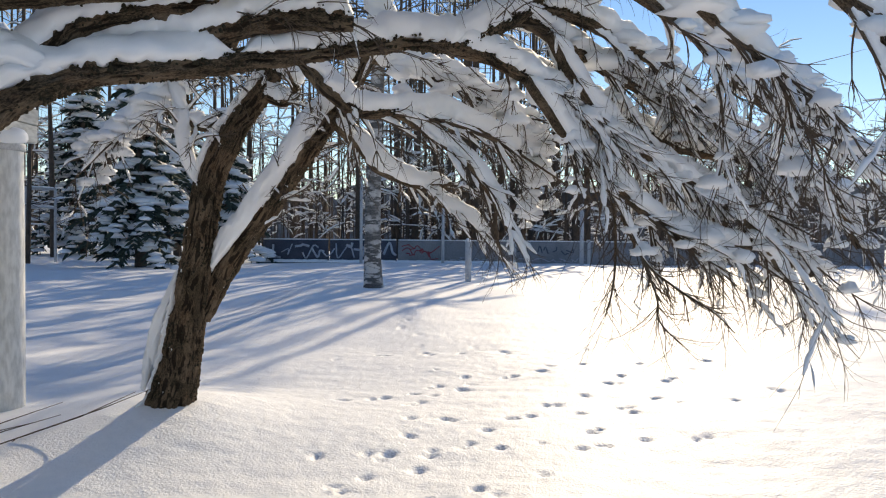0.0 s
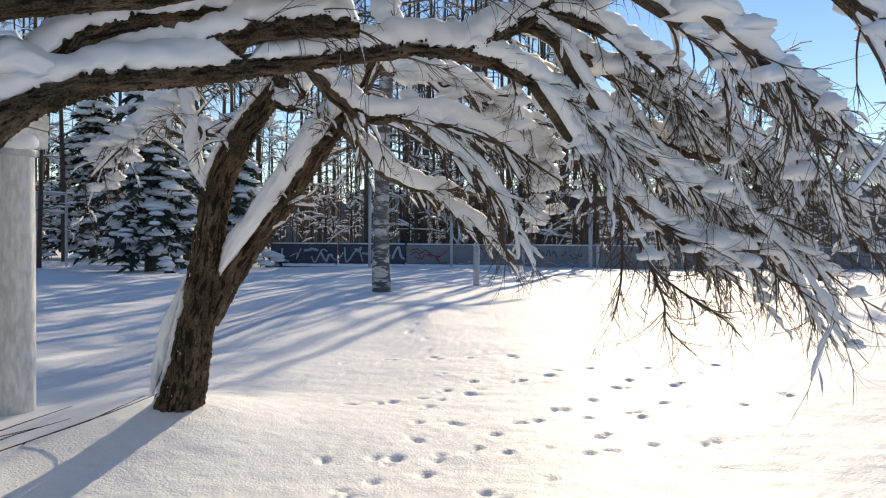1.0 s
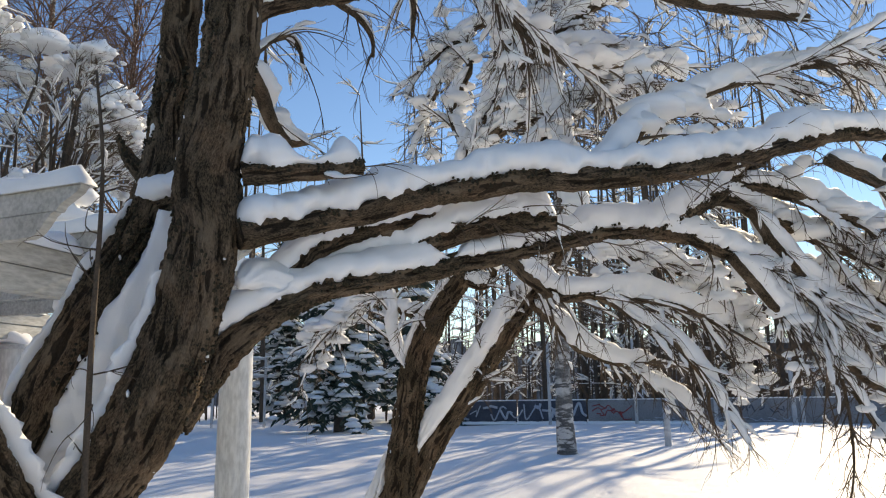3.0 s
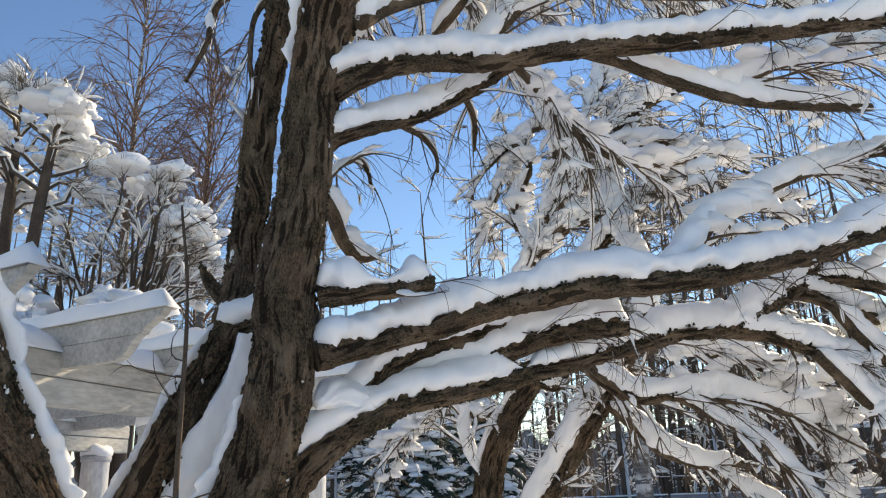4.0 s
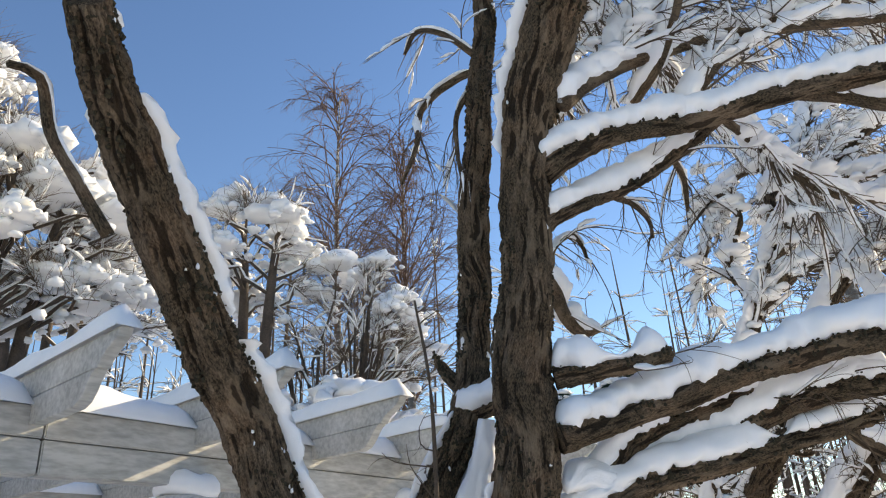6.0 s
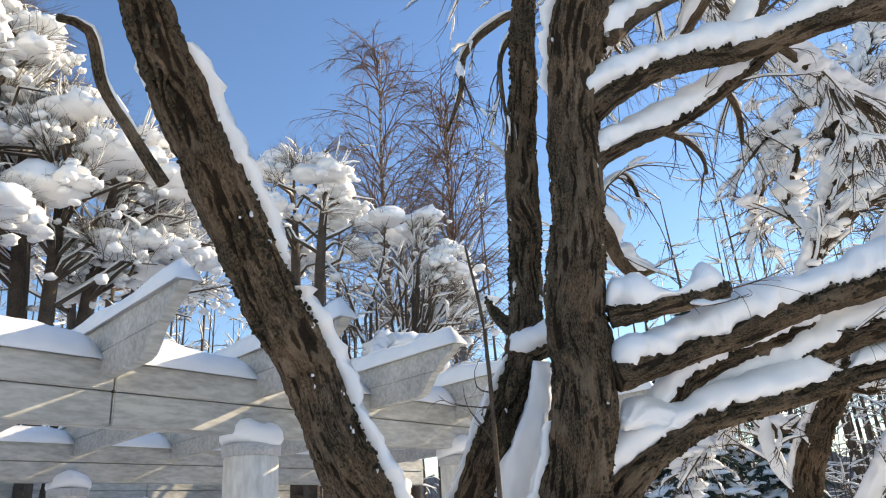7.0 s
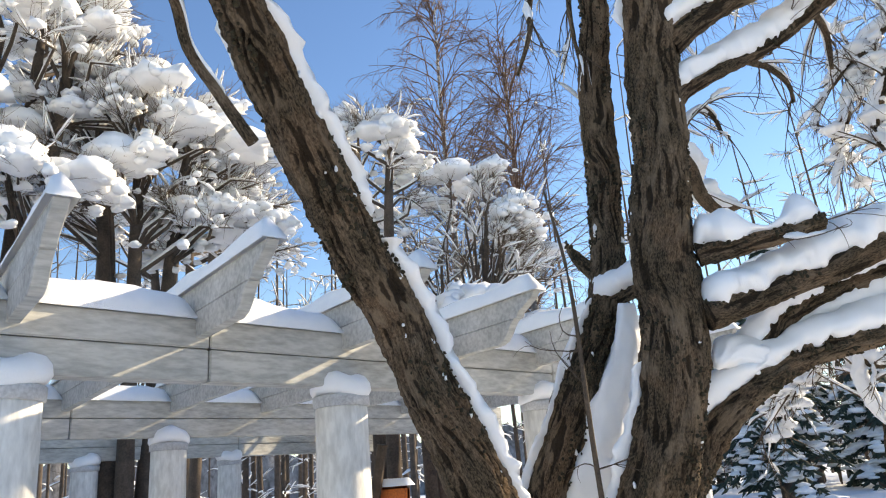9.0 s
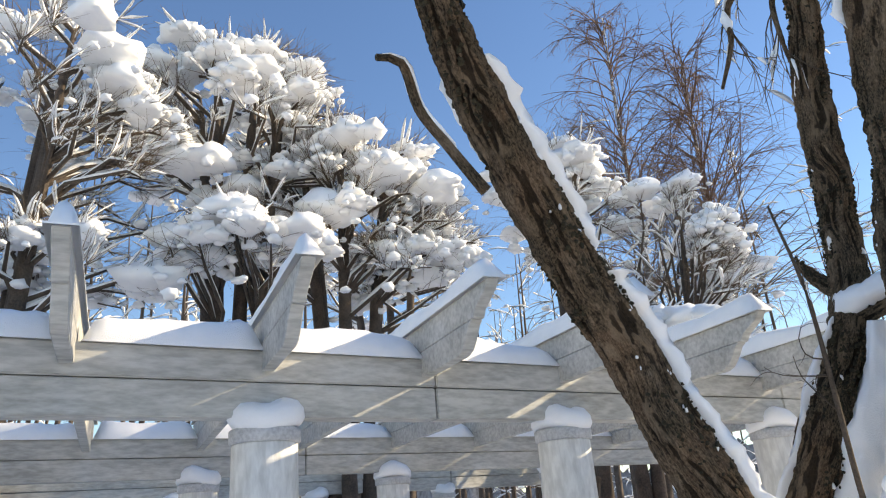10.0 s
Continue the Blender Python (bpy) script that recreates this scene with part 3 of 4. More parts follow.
def ground_height(x, y):
    rise = 0.5 * min(1.0, max(0.0, (y - 4.0) / 12.0)) * min(1.0, max(0.0, (x + 4.6) / 1.8))
    rise = max(rise, 0.5 * min(1.0, max(0.0, (y - 12.0) / 10.0)))
    mound = 0.24 * math.exp(-((x + 2.15) ** 2 + (y - 5.7) ** 2) / 0.9)
    mound += 0.35 * math.exp(-((x + 3.2) ** 2 + (y - 2.6) ** 2) / 0.8)
    soft = 0.10 * noise.noise(Vector((x * 0.22, y * 0.22, 1.0))) + 0.035 * noise.noise(Vector((x * 0.9, y * 0.9, 5.0)))
    return rise + mound + soft


def droop_twigs(out, start, heading, length, radius, level, rng, droop=0.5, spread=0.6, kids=4, n=6):
    """Adds an arching, drooping twig and its side twigs to out, as lines of x, y, z, radius."""
    p, d = Vector(start), Vector(heading).normalized()
    curl = Vector((rng.uniform(-1, 1), rng.uniform(-1, 1), rng.uniform(-0.8, 1.0))) * (0.14 if level > 1 else 0.2)
    line = []
    for i in range(n + 1):
        line.append((p.x, p.y, p.z, radius * (1 - 0.7 * i / n)))
        d = (d + curl + Vector((rng.uniform(-1, 1), rng.uniform(-1, 1), rng.uniform(-0.9, 0.9))) * (0.06 if level > 1 else 0.13) + Vector((0, 0, -droop * 0.2 * (1 - 0.9 * i / n)))).normalized()
        p = p + d * (length / n)
    out.append((level, np.array(line)))
    if level > 0:
        for k in range(kids):
            i = int(rng.uniform(0.15, 0.95) * n)
            a, b = Vector(line[i][:3]), Vector(line[i + 1][:3])
            side = Vector((rng.uniform(-1, 1), rng.uniform(-1, 1), rng.uniform(-0.7, 0.5)))
            droop_twigs(out, a, ((b - a).normalized() + side * spread).normalized(), length * rng.uniform(0.35, 0.65), radius * 0.48, level - 1, rng, droop * 1.1, spread, kids, n)


def lump(seed, rows, sides, rough):
    """A rounded lump of snow of unit size, uneven all round and flatter below."""
    out = np.zeros((rows, sides, 3))
    for i in range(rows):
        b = -1.55 + 3.1 * i / (rows - 1)
        for j in range(sides):
            a = 2 * math.pi * j / sides
            q = Vector((math.cos(a) * math.cos(b), math.sin(a) * math.cos(b), math.sin(b)))
            k = 1 + 0.5 * noise.noise(q * 1.5 + Vector((seed * 7.3, 0, 0))) + rough * noise.noise(q * 3.7 + Vector((0, seed * 3.1, 0)))
            out[i, j] = (q.x * k, q.y * k, q.z * k * (1 if q.z > 0 else 0.55))
    return out


LUMPS = [lump(k, 8, 10, 0.28) for k in range(20)]
SMALL_LUMPS = [lump(k, 6, 7, 0.2) for k in range(20)]
TUFTS = [lump(k, 4, 5, 0.5) for k in range(20)]


def snow_blob(soup, c, rx, ry, rz, rng, fine=True, shapes=None):
    a = rng.uniform(0, 6.28)
    v = rng.choice(shapes or (LUMPS if fine else SMALL_LUMPS))
    x, y = v[..., 0] * math.cos(a) - v[..., 1] * math.sin(a), v[..., 0] * math.sin(a) + v[..., 1] * math.cos(a)
    soup.grid(np.stack([c[0] + x * rx, c[1] + y * ry, c[2] + v[..., 2] * rz], -1)[None])


# ---- snow field ----
def build_ground():
    xs = np.concatenate([-np.geomspace(400, 12, 26), np.arange(-11.5, -6, 0.25), np.arange(-6, -3, 0.1), np.arange(-3, 4, 0.032), np.arange(4, 6.01, 0.1), np.arange(6.3, 12, 0.3), np.geomspace(12.5, 400, 26)])
    ys = np.concatenate([-np.geomspace(300, 6, 16), np.arange(-5.6, 2, 0.3), np.arange(2, 3.5, 0.1), np.arange(3.5, 9, 0.032), np.arange(9, 12, 0.08), np.arange(12, 34, 0.35), np.geomspace(34.5, 600, 26)])
    rng = random.Random(5)
    marks = []
    # paw and boot prints, in wandering lines across the open snow
    for x0, y0, dx, dy, n in ((-0.75, 4.0, 0.10, 0.42, 10), (0.25, 4.3, 0.34, 0.52, 9), (-0.9, 5.2, 0.42, 0.06, 8), (0.1, 6.0, 0.5, 0.15, 7),
                              (-1.2, 8.5, 0.5, 0.12, 9), (0.0, 8.0, -0.12, 0.62, 6), (0.4, 9.2, 0.55, 0.3, 6), (-0.3, 4.2, 0.16, 0.1, 4), (-0.2, 5.0, 0.3, 0.4, 9), (-0.8, 6.6, 0.3, 0.22, 9)):
        for k in range(n):
            px, py = x0 + dx * k + rng.uniform(-0.1, 0.1), y0 + dy * k + rng.uniform(-0.1, 0.1)
            marks.append((px, py, rng.uniform(0.030, 0.048), rng.uniform(0.022, 0.05)))
            marks.append((px + rng.uniform(-0.07, 0.07), py + rng.uniform(-0.06, 0.06), rng.uniform(0.022, 0.035), rng.uniform(-0.018, 0.03)))
            if rng.random() < 0.4:
                marks.append((px + rng.uniform(-0.12, 0.12), py + rng.uniform(-0.1, 0.1), rng.uniform(0.03, 0.045), rng.uniform(0.02, 0.04)))
    mx = np.array(marks)
    verts, faces = [], []
    for y in ys:
        for x in xs:
            z = ground_height(x, y) if abs(x) < 60 and -20 < y < 90 else 0.5 * (y > 0)
            if -2.5 < x < 5.5 and 3.5 < y < 12.2:
                d2 = (mx[:, 0] - x) ** 2 + (mx[:, 1] - y) ** 2
                z -= float(np.minimum(0.10, (mx[:, 3] * np.exp(-(d2 / mx[:, 2] ** 2) ** 2)).sum()))
                z += 0.008 * noise.noise(Vector((x * 3, y * 5, 9))) + 0.006 * noise.noise(Vector((x * 12, y * 15, 4)))
            verts.append((x, y, z))
    w = len(xs)
    for i in range(len(ys) - 1):
        for j in range(w - 1):
            faces.append((i * w + j, i * w + j + 1, (i + 1) * w + j + 1, (i + 1) * w + j))
    g = new("ground", mesh_from("ground", verts, faces, FIELD))
    tagged(g, "deep untouched snow field with a few paw prints", "snow ground", kind="structure")


build_ground()

# ---- willows ----
def tree_from(limbs, name, label, seed, twig_plan):
    """A tree from its limbs: bark and snow for each limb, and the thin twigs that hang from them."""
    rng = random.Random(seed)
    t = thing(name, label, "tree", tuple(limbs[0][1][0][:3]))
    off = np.array([*limbs[0][1][0][:3], 0])
    twigs, twig_snow, flecks, moss = Soup(), Soup(), Soup(), Soup()
    lots, snowy = ([], [], []), ([], [], [])
    for k, (kind, pts) in enumerate(limbs):
        top = max(p[3] for p in pts)
        big = top > 0.035
        line = smooth_line([np.array(p) - off for p in pts], 0.013 if top > 0.09 else 0.018 if big else 0.03)
        along = np.concatenate([[0], np.cumsum(np.linalg.norm(np.diff(line[:, :3], axis=0), axis=1))])
        line[:, 3] *= [1 + 0.06 * noise.noise(Vector((d * 6.0, k, seed))) for d in along]
        wiggle = np.array([[noise.noise(Vector((d * 2.7, k + c * 9.0, seed))) for c in range(3)] for d in along])
        line[:, :3] += wiggle * 0.018 * (0 if kind == "trunk" else 1)
        s = Soup()
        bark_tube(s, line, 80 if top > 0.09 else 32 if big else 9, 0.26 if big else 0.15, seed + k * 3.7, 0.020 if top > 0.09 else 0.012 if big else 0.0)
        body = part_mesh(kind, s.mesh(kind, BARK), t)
        sn = Soup()
        thick = {"trunk": 0.06, "stem": 0.06, "limb": 0.115, "bough": 0.115, "laden": 0.16, "snag": 0.02, "spray": 0.03, "bare": 0.006}[kind]
        mean_r = float(np.mean(line[:, 3]))
        snow_ridge(sn, line[::2] if top > 0.09 else line, thick * min(1.0, 0.55 + mean_r * 9), 16, seed + k * 1.9, 0.20 if kind != "stem" else 0.25, {"bough": 1.5, "laden": 2.4}.get(kind, 1.1))
        if sn.v:
            part_mesh("snow", sn.mesh("snow", SNOW), body, "thick soft snow lying along the bark")
        if top > 0.07:
            # flecks of blown snow caught in the bark
            _, sd, u, _ = frames_along(line)
            for q in range(int(along[-1] * 70)):
                i = rng.randrange(len(line))
                a = rng.gauss(2.2, 1.0)
                r = line[i, 3] * 0.97
                p = line[i, :3] + sd[i] * r * math.cos(a) + u[i] * r * math.sin(a)
                z = rng.uniform(0.003, 0.008) * (2.2 if rng.random() < 0.08 else 1)
                snow_blob(flecks, p, z, z, z * rng.uniform(1.2, 2.6), rng, shapes=TUFTS)
        if big:
            # dark moss: in patches on the trunks, along the edge of the snow on the limbs
            _, sd, u, _ = frames_along(line)
            for q in range(int(along[-1] * (900 if top > 0.09 else 260))):
                i = rng.randrange(len(line))
                a = rng.uniform(0, 6.283) if top > 0.09 else rng.choice((0.1, 3.04)) + rng.gauss(0, 0.4)
                if noise.noise(Vector((math.cos(a) * 0.7 + k, math.sin(a) * 0.7, along[i] * 3.5))) < (0.06 if top > 0.09 else -0.12):
                    continue
                p = line[i, :3] + (sd[i] * math.cos(a) + u[i] * math.sin(a)) * (line[i, 3] * 1.02 + 0.002)
                z = rng.uniform(0.003, 0.010)
                snow_blob(moss, p, z, z, z * rng.uniform(0.8, 1.8), rng, shapes=TUFTS)
        if kind in ("bough", "laden"):
            for q in range(int(along[-1] * (4 if kind == "bough" else 30))):
                i = int((len(line) - 1) * rng.uniform(0.15, 1.0))
                w = rng.uniform(0.04, 0.11)
                snow_blob(twig_snow, line[i, :3] + np.array([rng.gauss(0, 0.03), rng.gauss(0, 0.03), rng.gauss(0.03, 0.015)]), w * 1.4, w * 1.2, w * 0.7, rng)
        count, length, level, droop, only = twig_plan[kind]
        for q in range(int(count * along[-1])):
            i = min(int(len(line) * rng.uniform(only, 1.0)), len(line) - 2)
            p, p2 = Vector(line[i, :3]), Vector(line[i + 1, :3])
            d = (p2 - p).normalized()
            side = Vector((rng.uniform(-1, 1), rng.uniform(-1, 1), rng.uniform(-0.5, 0.35)))
            acc = []
            turn = {"bough": 0.5, "laden": 0.8, "limb": 0.8, "spray": 0.9, "bare": 0.7}.get(kind, 0.8)
            droop_twigs(acc, p, d * 1.0 + side * turn, length * rng.uniform(0.5, 1.2), min(0.009 if level > 1 else 0.0045, float(line[i, 3]) * 0.5), level, rng, droop, 0.7, 5 if kind == "bough" else 4)
            for lv, l in acc:
                lots[lv].append(l)
                chance = {"bough": (0.03, 0.35, 0.6), "laden": (0.03, 0.35, 0.8), "limb": (0.02, 0.25, 0.8), "spray": (0.12, 0.3, 0.4), "bare": (0, 0, 0)}.get(kind, (0, 0.3, 0.8))[lv]
                if lv == 2 and kind in ("bough", "laden") and rng.random() < 0.7:
                    for w in range(rng.randrange(2, 6)):
                        b = l[rng.randrange(1, len(l) - 1)]
                        z = rng.uniform(0.022, 0.055)
                        snow_blob(twig_snow, b[:3] + np.array([rng.gauss(0, 0.02), rng.gauss(0, 0.02), z * 0.5]), z * 1.5, z * 1.3, z, rng, z > 0.04)
                if rng.random() < chance:
                    snowy[lv if kind == "bough" else max(0, lv - 1)].append(l)
    for lv in range(3):
        many_tubes(twigs, lots[lv], 4 if lv else 3)
    rs = np.random.RandomState(seed)
    many_ridges(twig_snow, snowy[2], 0.046, 9, 0.021, rs, 18, 0.0, 0.85)
    many_ridges(twig_snow, snowy[1], 0.026, 7, 0.012, rs, 8, 0.05, 0.7)
    many_ridges(twig_snow, snowy[0], 0.018, 5, 0.008, rs, 6, 0.1, 0.7)
    if twigs.v:
        part_mesh("twig_tangle", twigs.mesh("twig_tangle", TWIG), t, "fine drooping brown twigs", "stuff")
    if twig_snow.v:
        part_mesh("twig_snow", twig_snow.mesh("twig_snow", SNOW), t, "snow caught on the twigs", "stuff")
    part_mesh("blown_snow", flecks.mesh("blown_snow", SNOW), t, "flecks of snow in the bark", "stuff")
    part_mesh("moss", moss.mesh("moss", MOSS), t, "dark tufts of moss on the bark", "stuff")
    return t


def snow_pads(tree, rows, seed):
    """Snow packed into the forks and against the trunk."""
    base = np.array([*tree.location, 0])
    for k, (kind, pts) in enumerate(rows):
        s = Soup()
        bark_tube(s, smooth_line([np.array(p) - base for p in pts], 0.02), 24, 0.75, seed + k * 5.1)
        part_mesh("packed_snow", s.mesh("packed_snow", SNOW), tree, "snow packed into the fork")


big_willow = tree_from(WILLOW + SNAG, "willow_tree", "old leaning willow with dark furrowed bark and snow-laden limbs", 3,
          {"trunk": (0, 0.5, 1, 0.5, 0.5), "stem": (0.0, 0.5, 1, 0.9, 0.7), "limb": (6, 0.4, 1, 0.8, 0.4), "bough": (10, 0.8, 2, 0.6, 0.05),
           "snag": (0, 0.5, 1, 0.5, 0.5), "spray": (13, 0.42, 1, 1.3, 0.2), "bare": (34, 0.34, 1, 0.1, 0.15)})
old_willow = tree_from(OLD_WILLOW, "willow_tree", "crooked smaller willow with snow on its leaning trunk", 11,
          {"trunk": (2, 0.5, 1, 0.7, 0.8), "stem": (0, 0.5, 1, 0.6, 0.7), "limb": (13, 0.46, 2, 0.7, 0.25), "bough": (10, 0.6, 2, 0.6, 0.08), "laden": (16, 0.5, 2, 0.7, 0.1)})

snow_pads(big_willow, PADS[:2], 5)
snow_pads(old_willow, PADS[2:], 6)

# ---- pergola ----
PX = -3.75
COLUMN_Y = [-3.1, -1.2, 0.60, 2.33, 4.20, 6.33]
RAFTER_Y = [-2.76, -1.92, -1.08, -0.24, 0.60, 1.44, 2.34, 3.24, 4.14, 5.04, 5.94]
SKEW = radians(-7.5)   # the rafters lie a little askew on the beams


def cap_snow(parent, lo, hi, h, seed, name="snow", label="rounded cushion of snow"):
    """A pillow of snow over a rectangle, rounded towards its edges."""
    nx, ny = max(4, int((hi[0] - lo[0]) / 0.045)), max(4, int((hi[1] - lo[1]) / 0.045))
    nx, ny = min(nx, 60), min(ny, 160)
    v, f = [], []
    for i in range(ny + 1):
        for j in range(nx + 1):
            a, b = j / nx, i / ny
            x, y = lo[0] + (hi[0] - lo[0]) * a, lo[1] + (hi[1] - lo[1]) * b
            ex = min(a * (hi[0] - lo[0]), (1 - a) * (hi[0] - lo[0])) / (h * 0.75)
            ey = min(b * (hi[1] - lo[1]), (1 - b) * (hi[1] - lo[1])) / (h * 0.75)
            e = min(1.0, ex) * (2 - min(1.0, ex)) * min(1.0, ey) * (2 - min(1.0, ey))
            k = 1 + 0.28 * noise.noise(Vector((x * 3 + seed, y * 3, seed))) + 0.1 * noise.noise(Vector((x * 11, y * 11, seed)))
            v.append((x, y, lo[2] + 0.004 + h * math.sqrt(e) * k))
    w = nx + 1
    for i in range(ny):
        for j in range(nx):
            f.append((i * w + j, i * w + j + 1, (i + 1) * w + j + 1, (i + 1) * w + j))
    n = len(v)
    v += [(p[0], p[1], lo[2] - 0.004) for p in v[:]]
    rim = [j for j in range(w)] + [i * w + nx for i in range(1, ny + 1)] + [ny * w + j for j in range(nx - 1, -1, -1)] + [i * w for i in range(ny - 1, 0, -1)]
    for a, b in zip(rim, rim[1:] + rim[:1]):
        f.append((b, a, a + n, b + n))
    return part_mesh(name, mesh_from(name, v, f, SNOW), parent, label)


def column_meshes():
    s = Soup()
    ang = np.arange(28) * 2 * math.pi / 28
    rows = [(-0.5, 0.158), (0.6, 0.158), (1.4, 0.155), (2.285, 0.148), (2.295, 0.144)]
    s.rings([np.stack([np.cos(ang) * r, np.sin(ang) * r, np.full(28, z)], 1) for z, r in rows])
    c = Soup()
    rows = [(2.293, 0.150), (2.298, 0.160), (2.352, 0.162), (2.358, 0.156)]
    c.rings([np.stack([np.cos(ang) * r, np.sin(ang) * r, np.full(28, z)], 1) for z, r in rows])
    d = Soup()
    d.rings([np.stack([np.cos(ang) * r, np.sin(ang) * r, np.full(28, z)], 1) for z, r in ((2.35, 0.05), (2.41, 0.05))])
    n = Soup()
    rr = [(2.356, 0.157), (2.385, 0.174), (2.43, 0.170), (2.465, 0.145), (2.485, 0.09), (2.487, 0.03)]
    n.rings([np.stack([np.cos(ang) * r * (1 + 0.05 * np.sin(3 * ang + z * 9)), np.sin(ang) * r, z + 0.02 * np.cos(2 * ang)], 1) for z, r in rr])
    return s.mesh("column", COLUMN), c.mesh("collar", CAPITAL), d.mesh("dowel", CAPITAL), n.mesh("snow", SNOW)


def rafter_bm(x0, x1, zb, zt, half=0.029):
    """A rafter of two boards laid one on the other, the lower one shorter, with an S-curved end."""
    mid = (zb + zt) / 2
    up, lowb = bmesh.new(), bmesh.new()
    for bm, outline in ((up, [(x0, mid), (x1 - 0.17, mid), (x1 - 0.15, mid + 0.03), (x1 - 0.03, zt - 0.04), (x1, zt), (x0, zt)]),
                        (lowb, [(x0, zb), (x1 - 0.36, zb), (x1 - 0.31, zb + 0.015), (x1 - 0.27, zb + 0.05), (x1 - 0.22, mid - 0.02), (x1 - 0.19, mid - 0.002), (x0, mid - 0.002)])):
        front = [bm.verts.new((x, -half, z)) for x, z in outline]
        back = [bm.verts.new((x, half, z)) for x, z in outline]
        bm.faces.new(front)
        bm.faces.new(back[::-1])
        for i in range(len(outline)):
            j = (i + 1) % len(outline)
            bm.faces.new((front[j], front[i], back[i], back[j]))
        bmesh.ops.recalc_face_normals(bm, faces=bm.faces)
        bmesh.ops.bevel(bm, geom=[e for e in bm.edges], offset=0.004, segments=1, affect="EDGES")
    return up, lowb


def build_pergola():
    col, collar, dowel, colsnow = column_meshes()
    perg = thing("pergola", "weathered white timber pergola on round columns under snow", "pergola", (PX, 0, 0))
    for row, x in enumerate((0.0, -2.95, -5.9)):
        dy = x * math.tan(SKEW)
        for y in COLUMN_Y:
            c = part_mesh("column", col, perg)
            c.location = (x, y + dy, 0)
            for nm, me, lab in (("collar", collar, "grey collar at the column top"), ("dowel", dowel, ""), ("snow", colsnow, "snow on the column top")):
                o = part_mesh(nm, me, c, lab)
                o.rotation_euler = (0, 0, y * 2.1 + row)
        # long beams: two boards, one on the other, in lengths that meet over the columns
        ends = [-4.2 + dy, -1.26 + dy, 1.48 + dy, 4.3 + dy, 6.75 + dy]
        for a, b in zip(ends, ends[1:]):
            for z0, z1, dx in ((2.405, 2.562, 0.0), (2.567, 2.71, 0.006)):
                bm = bmesh.new()
                box(bm, (x - 0.06 + dx, a + 0.004, z0), (x + 0.06 + dx, b - 0.004, z1), 0.006)
                part("beam", bm, PAINT, perg)
        for a, b in zip([-4.1 + dy] + [r + dy for r in RAFTER_Y], [r + dy for r in RAFTER_Y] + [6.7 + dy]):
            if b - a > 0.2:
                cap_snow(perg, (x - 0.075, a + 0.04, 2.71), (x + 0.09, b - 0.04, 2.71), 0.135, a + x)
    up, lowb = rafter_bm(-3.3, 0.89, 2.615, 2.88)
    first = None
    for y in RAFTER_Y:
        if first is None:
            r = part("rafter", up, PAINT, perg)
            q = part("lower_board", lowb, PAINT, r)
            first = (r.data, q.data)
        else:
            r = part_mesh("rafter", first[0], perg)
            q = part_mesh("lower_board", first[1], r)
        r.location, r.rotation_euler = (0, y, 0), (0, 0, SKEW)
        cap_snow(r, (-3.3, -0.055, 2.88), (0.91, 0.055, 2.88), 0.115, y)


build_pergola()

# ---- sapling beside the pergola ----
def build_sapling():
    rng = random.Random(2)
    t = thing("sapling", "thin bare dark sapling with a few twigs", "sapling", (-2.0, 2.2, 0.1))
    s = Soup()
    line = smooth_line([(0.04, 0, -0.2, 0.014), (0.02, 0, 1.0, 0.012), (-0.02, 0.02, 1.8, 0.0105), (-0.03, 0.02, 2.5, 0.008), (-0.12, 0.05, 2.95, 0.005)], 0.06)
    bark_tube(s, line, 8, 0.1)
    st = part_mesh("stem", s.mesh("stem", TWIG), t)
    s = Soup()
    for k in range(16):
        i = rng.randrange(18, len(line))
        acc = []
        droop_twigs(acc, line[i, :3], (rng.uniform(-1, 1), rng.uniform(-0.4, 0.4), 0.2), rng.uniform(0.2, 0.45), 0.004, 1, rng, 0.6, 0.6, 2)
        for lv, l in acc:
            bark_tube(s, l, 3)
    part_mesh("twig_tangle", s.mesh("twig_tangle", TWIG), t, "", "stuff")


build_sapling()

def build_stems():
    rng = random.Random(4)
    t = thing("shrub", "few thin bare stems poking out of the snow", "shrub", (-3.35, 5.0, 0.05))
    for k in range(5):
        s = Soup()
        x, y = rng.uniform(-0.3, 0.2), rng.uniform(-0.4, 0.2)
        many_tubes(s, [np.array([(x, y, -0.1, 0.006), (x + 0.2, y + 0.1, 0.10, 0.005), (x + 0.45 + 0.1 * k, y + 0.2, 0.2 + 0.03 * k, 0.004), (x + 0.8 + 0.1 * k, y + 0.25, 0.28 + 0.05 * k, 0.002)])], 5)
        part_mesh("stem", s.mesh("stem", TWIG), t)


build_stems()

# ---- birch, posts, wall ----
def birch_material():
    m, nt, b = material("birch_bark", 0.85)
    n1, n2, n3 = noise_node(nt, 4.5, 5, (0.7, 0.7, 2.6)), noise_node(nt, 2.0, 4), noise_node(nt, 60, 3)
    g = nt.nodes.new("ShaderNodeSeparateXYZ")
    tc = nt.nodes.new("ShaderNodeTexCoord")
    nt.links.new(tc.outputs["Object"], g.inputs[0])
    c = ramp(nt, n1.outputs[0], (0.47, (0.03, 0.027, 0.025)), (0.53, (0.62, 0.60, 0.57)))
    c = mix(nt, ramp(nt, n2.outputs[0], (0.46, (0, 0, 0)), (0.60, (0.85, 0.85, 0.85))), c, (0.045, 0.04, 0.036))
    c = mix(nt, 0.2, c, ramp(nt, n3.outputs[0], (0.3, (0.1, 0.1, 0.1)), (0.7, (0.7, 0.7, 0.68))))
    nt.links.new(c, b.inputs["Base Color"])
    bump(nt, b, [n1.outputs[0], n3.outputs[0]], 0.02)
    return m


BIRCH = birch_material()


